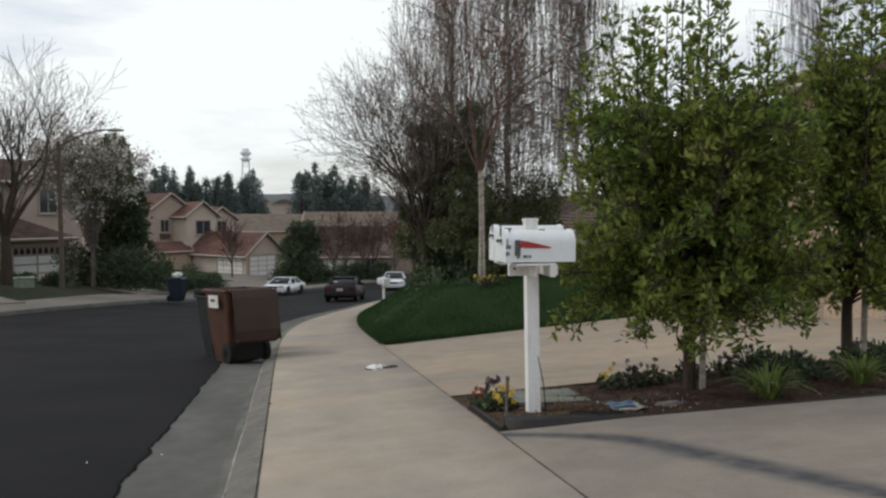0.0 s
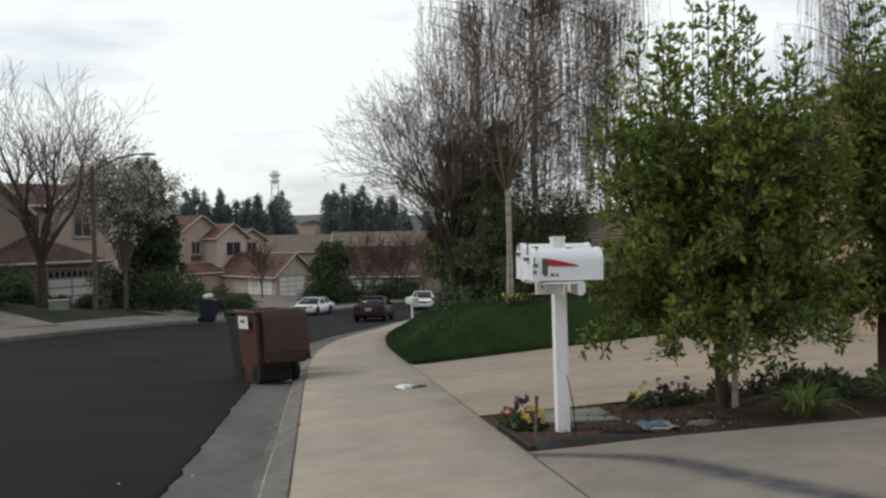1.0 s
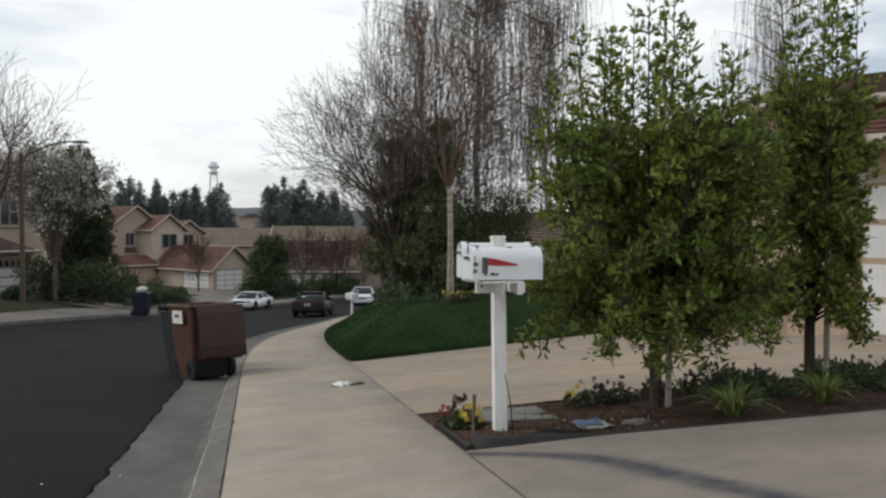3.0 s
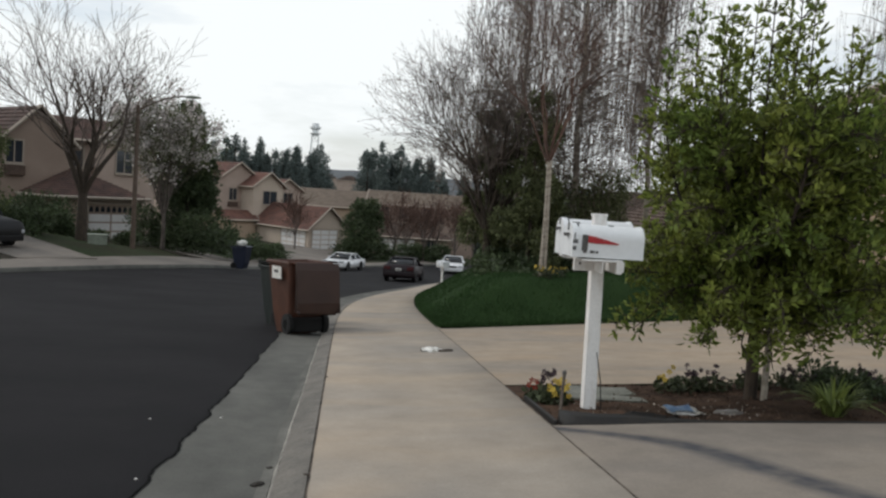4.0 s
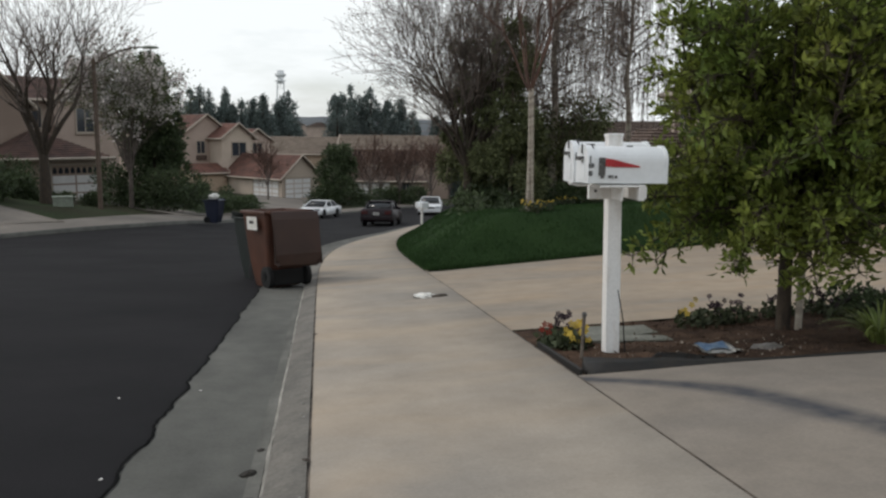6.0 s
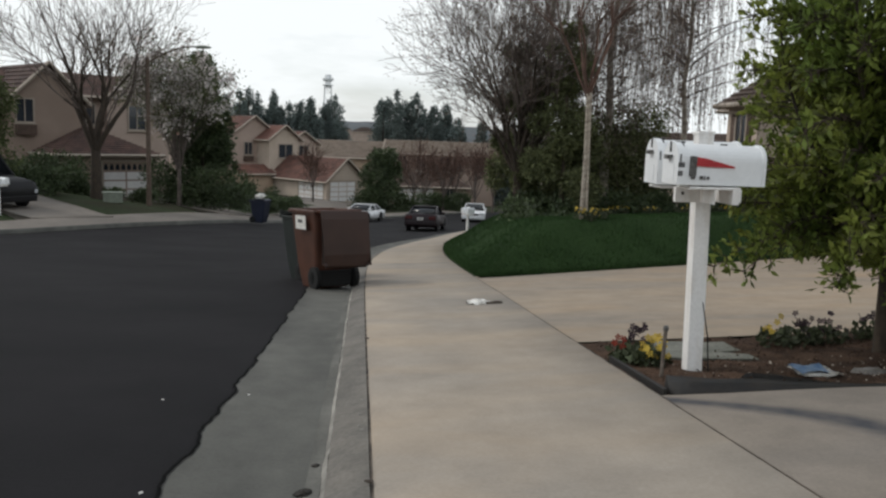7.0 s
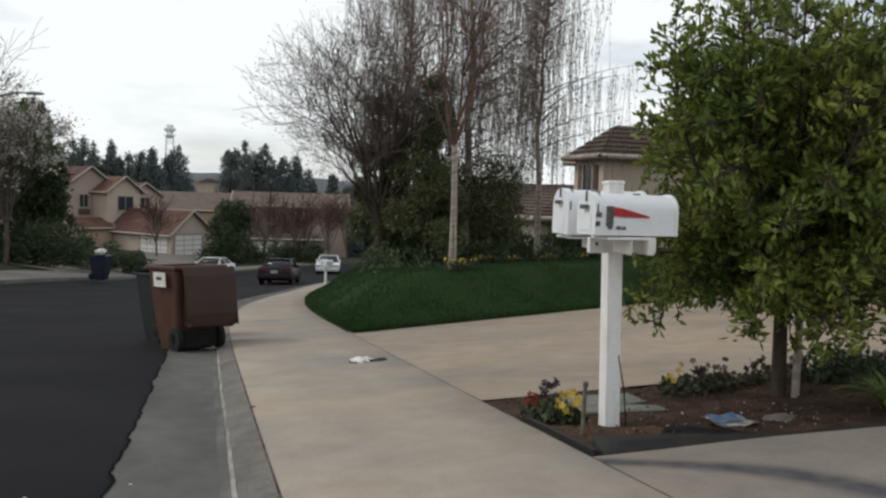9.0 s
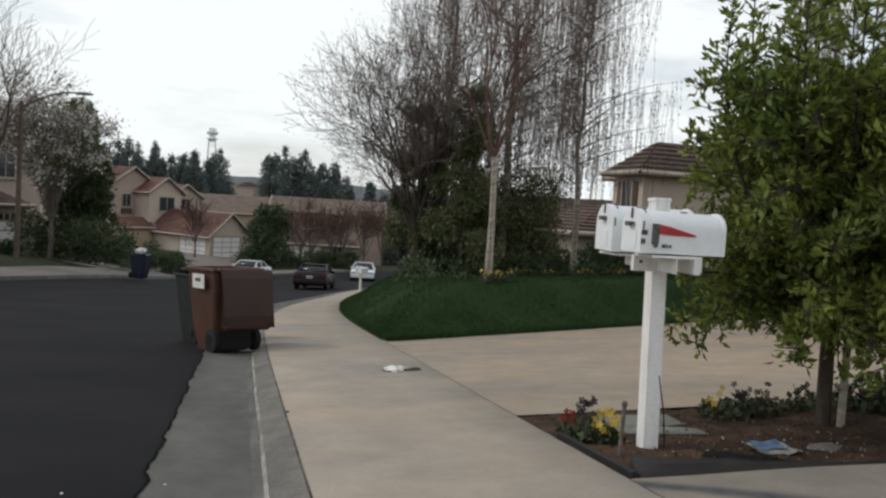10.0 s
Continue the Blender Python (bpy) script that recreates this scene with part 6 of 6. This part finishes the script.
part("sheet", bm, PAPER, news, smooth=True)
bm = bmesh.new()
grid = [[bm.verts.new((-0.135 + i / 6 * 0.25, (j / 6 - 0.5) * 0.18, 0.048 + 0.025 * noise.noise(((-0.135 + i / 6 * 0.25) / 0.34 * 4 + 2, ((j / 6 - 0.5) * 0.18 / 0.24 + 0.5) * 3, 2)))) for j in range(7)] for i in range(7)]
for i in range(6):
    for j in range(6):
        bm.faces.new((grid[i][j], grid[i + 1][j], grid[i + 1][j + 1], grid[i][j + 1]))
bmesh.ops.solidify(bm, geom=list(bm.faces), thickness=0.002)
part("blue_print", bm, BLUE_PRINT, news, "blue printed picture", smooth=True)
bm = bmesh.new()
bmesh.ops.create_icosphere(bm, subdivisions=3, radius=0.10)
for v in bm.verts:
    v.co = Vector((v.co.x * 1.2, v.co.y * 0.6, max(0.0, v.co.z * 0.25 + 0.012 * noise.noise(v.co * 30))))
fold = part("plastic_wrap", bm, WRAP, smooth=True)
fold.matrix_basis = pose(3.30, 3.66, bed_z(3.30, 3.66), 0, 0, 15)
tagged(fold, "crumpled pale plastic wrapper on the bed", "wrapper")


# ---- flowers ----
def pansies(x, y, label, seed, r, h, blooms, n_leaf=260):
    z = bed_z(x, y)
    ob = thing("flower", pose(x, y, z), label, "flowers", "flowers in the bed")
    g = np.random.default_rng(seed)
    a, s = g.uniform(0, 6.28, n_leaf), np.sqrt(g.random(n_leaf)) * r
    c = np.stack([np.cos(a) * s, np.sin(a) * s, g.uniform(0.01, h * 0.75, n_leaf) * (1 - 0.5 * s / r)], -1)
    stems = [(0, 0, -0.02, *(q * (0.9, 0.9, 0.95)), 0.003, 0.002) for q in c[::8]]
    tagged(mesh_part("stem", tubes("stem", stems, 4), LEAF_PANSY, ob), kind="stuff")
    tagged(mesh_part("foliage", leaves("foliage", c, 0.05, g, 1.5, None, 0.3), LEAF_PANSY, ob), kind="stuff")
    for name, material, dx, dy, dz, count, spread in blooms:
        for _ in range(count):
            bm = bmesh.new()
            p = Vector((dx + g.normal(0, spread), dy + g.normal(0, spread), dz + g.normal(0, spread * 0.8)))
            turn = Euler((g.uniform(0.6, 1.9), g.uniform(-0.6, 0.6), g.uniform(-1.2, 0.9))).to_matrix().to_4x4()
            for k in range(5):
                ang = 2 * math.pi * k / 5
                q = [(0, 0, 0), (0.018 * math.cos(ang - 0.5), 0.018 * math.sin(ang - 0.5), 0.004), (0.026 * math.cos(ang), 0.026 * math.sin(ang), 0.0), (0.018 * math.cos(ang + 0.5), 0.018 * math.sin(ang + 0.5), 0.004)]
                bm.faces.new([bm.verts.new(Matrix.Translation(p) @ turn @ Vector(v)) for v in q])
            bmesh.ops.remove_doubles(bm, verts=bm.verts, dist=0.0005)
            part(name, bm, material, ob)
    return ob


pansies(2.14, 4.27, "pansies with red, dark and yellow blooms by the pavement", 31, 0.13, 0.17,
        [("red_bloom", PETAL_RED, -0.10, 0.02, 0.14, 5, 0.02), ("dark_bloom", PETAL_DARK, 0.02, 0.05, 0.18, 14, 0.035)])
pansies(2.20, 4.10, "pansies with bright yellow blooms beside the pipe", 32, 0.11, 0.13,
        [("yellow_bloom", PETAL_YELLOW, -0.02, -0.03, 0.11, 14, 0.05), ("yellow_bloom", PETAL_YELLOW, 0.03, 0.03, 0.16, 6, 0.025)])
for k, (x, y) in enumerate(((3.27, 4.66), (3.46, 4.72), (3.68, 4.78), (4.0, 4.8), (4.35, 4.86), (4.7, 4.9), (5.05, 4.92), (5.6, 4.98), (6.1, 5.0), (4.4, 4.6), (4.85, 4.55))):
    bl = [("dark_bloom", PETAL_DARK, 0.0, 0.0, 0.13, 12, 0.045)]
    if k == 0:
        bl = [("yellow_bloom", PETAL_YELLOW, -0.06, 0, 0.14, 5, 0.03)]
    pansies(x, y, "low pansies with yellow blooms" if k == 0 else "low pansies with dark violet blooms", 40 + k, 0.15, 0.17, bl, 130)


def strap_clump(x, y, seed, n, ln, label):
    ob = thing("strap_plant", pose(x, y, bed_z(x, y)), label, "plant", "strap-leaved plants")
    g = np.random.default_rng(seed)
    v, f = [], []
    for _ in range(n):
        a, l, tilt = g.uniform(0, 6.28), ln * g.uniform(0.6, 1.1), g.uniform(0.5, 1.25)
        d = np.array([math.cos(a), math.sin(a), 0])
        s = np.array([-math.sin(a), math.cos(a), 0])
        p = d * g.uniform(0, 0.06)
        b = len(v)
        for k in range(6):
            t = k / 5
            q = p + d * l * tilt * (t + 0.25 * t * t) * 0.62 + np.array([0, 0, 1]) * l * (1.15 * t - 0.75 * t * t * tilt)
            w = 0.011 * (1 - t) ** 0.6 + 0.001
            v += [q - s * w, q + s * w]
            if k:
                f.append((b + 2 * k - 2, b + 2 * k - 1, b + 2 * k + 1, b + 2 * k))
    tagged(mesh_part("blade", quads("blade", v, f), STRAP, ob), kind="stuff")


strap_clump(3.98, 3.56, 71, 140, 0.36, "clump of arching yellow-green strap leaves in the bed")
strap_clump(4.86, 3.78, 72, 90, 0.36, "smaller clump of strap leaves by the second tree")
clump_tree(pose(5.0, 4.35, bed_z(5.0, 4.35)), "low dark ground cover in the bed", 75, blob_field(33, 40, (-0.55, 3.0), (-0.40, 0.55), (0.0, 0.10), (0.10, 0.18), 0.7), 0.045, 9000, LEAF_DARK, None, "shrub", "ground cover")

# yellow flowers round the young tree and along the lawn's back
def lawn_flowers(x, y, seed, r, count, label):
    g = np.random.default_rng(seed)
    ob = thing("flower", pose(x, y, lawn_z(x, y)), label, "flowers", "flowers on the lawn")
    a, s = g.uniform(0, 6.28, 220), np.sqrt(g.random(220)) * r
    mesh_part("foliage", leaves("foliage", np.stack([np.cos(a) * s, np.sin(a) * s, g.uniform(0, 0.16, 220)], -1), 0.06, g, 1.5, None, 0.4), LEAF_PANSY, ob)
    a, s = g.uniform(0, 6.28, count), np.sqrt(g.random(count)) * r
    tagged(mesh_part("yellow_bloom", leaves("yellow_bloom", np.stack([np.cos(a) * s, np.sin(a) * s, g.uniform(0.10, 0.20, count)], -1), 0.05, g, 1.1, None, 0.5), PETAL_YELLOW, ob), kind="stuff")


lawn_flowers(4.06, 13.75, 81, 0.2, 38, "yellow flowers at the foot of the young tree")
lawn_flowers(4.35, 14.1, 84, 0.25, 20, "sparse yellow flowers and dry leaves by the young tree")
for k in range(7):
    lawn_flowers(5.2 + k * 0.85, 18.6 + 0.1 * (k % 3), 90 + k, 0.25, 22, "pale yellow flowers along the hedge")

# ---- litter on the pavement and in the gutter ----
bm = bmesh.new()
bmesh.ops.create_icosphere(bm, subdivisions=3, radius=0.1)
for v in bm.verts:
    q = v.co * (1 + 0.5 * noise.noise(v.co * 22))
    v.co = Vector((q.x * 1.1, q.y * 0.8, max(0.0, q.z * 0.42)))
litter = part("crumpled_paper", bm, PAPER)
litter.matrix_basis = pose(1.54, 7.70, float(land(1.54, 7.70)) + 0.012)
tagged(litter, "crumpled white paper on the pavement", "litter")
bm = bmesh.new()
bmesh.ops.create_icosphere(bm, subdivisions=2, radius=0.08)
for v in bm.verts:
    q = v.co * (1 + 0.5 * noise.noise(v.co * 25))
    v.co = Vector((q.x * 1.2, q.y * 0.7, max(0.0, q.z * 0.4)))
leafy = part("dry_leaf", bm, BARK)
leafy.matrix_basis = pose(1.71, 7.68, float(land(1.71, 7.68)) + 0.014)
tagged(leafy, "curled brown leaf on the pavement", "leaf")


def scrap(x, y, z, r, seed, material, name, label, category):
    bm = bmesh.new()
    bmesh.ops.create_icosphere(bm, subdivisions=2, radius=r)
    for v in bm.verts:
        q = v.co * (1 + 0.6 * noise.noise(v.co / r * 1.3 + Vector((seed, 0, 0))))
        v.co = Vector((q.x * 1.3, q.y, max(0.0, q.z * 0.45)))
    ob = part(name, bm, material)
    ob.matrix_basis = pose(x, y, z, 0, 0, seed * 50)
    tagged(ob, label, category, "scraps on the street")


for k, (x, y, r) in enumerate(((0.33, 2.23, 0.034), (0.345, 2.57, 0.022), (0.37, 1.93, 0.02))):
    scrap(x, y, float(land(x, y)) - 0.146, r * 0.85, k + 1, DEAD, "dead_leaf", "dark dead leaf in the gutter", "leaf")
for k, (x, y, r) in enumerate(((-0.22, 2.15, 0.014), (-0.55, 3.6, 0.012), (-0.13, 3.75, 0.011))):
    scrap(x, y, float(land(x, y)) - 0.115, r * 0.55, k + 5, PAPER, "paper_scrap", "small white scrap on the asphalt", "litter")
for k, (x, y) in enumerate(((2.62, 3.05), (2.95, 3.2), (3.3, 2.9), (2.3, 2.4), (1.76, 4.27), (0.572, 2.10), (0.455, 5.5))):
    scrap(x, y, float(land(x, y)) + (0.02 if x > 2 else -0.01 if x > 1 else -0.05), 0.014, k + 9, BARK, "dead_leaf", "small brown leaf on the concrete", "leaf")

g = np.random.default_rng(19)
for k in range(34):
    y = 1.0 + 6.5 * g.random() ** 1.4
    x = float(walk_left(y)) - g.uniform(0.012, 0.05)
    scrap(x, y, float(land(x, y)) - 0.068, g.uniform(0.004, 0.009), k + 20, LIP, "concrete_chip", "small pale chip of spalled concrete by the joint", "chip")

box_ = thing("utility_box", pose(-11.8, 36.2, float(land(-11.8, 36.2)) + 0.12, 0, 0, 20), "low pale green utility box by the pavement", "utility box")
part("cabinet", boxed((-0.4, -0.3, 0), (0.4, 0.3, 0.42), 0.03), UTIL, box_)
part("cover", boxed((-0.43, -0.33, 0.40), (0.43, 0.33, 0.47), 0.02), UTIL, box_)
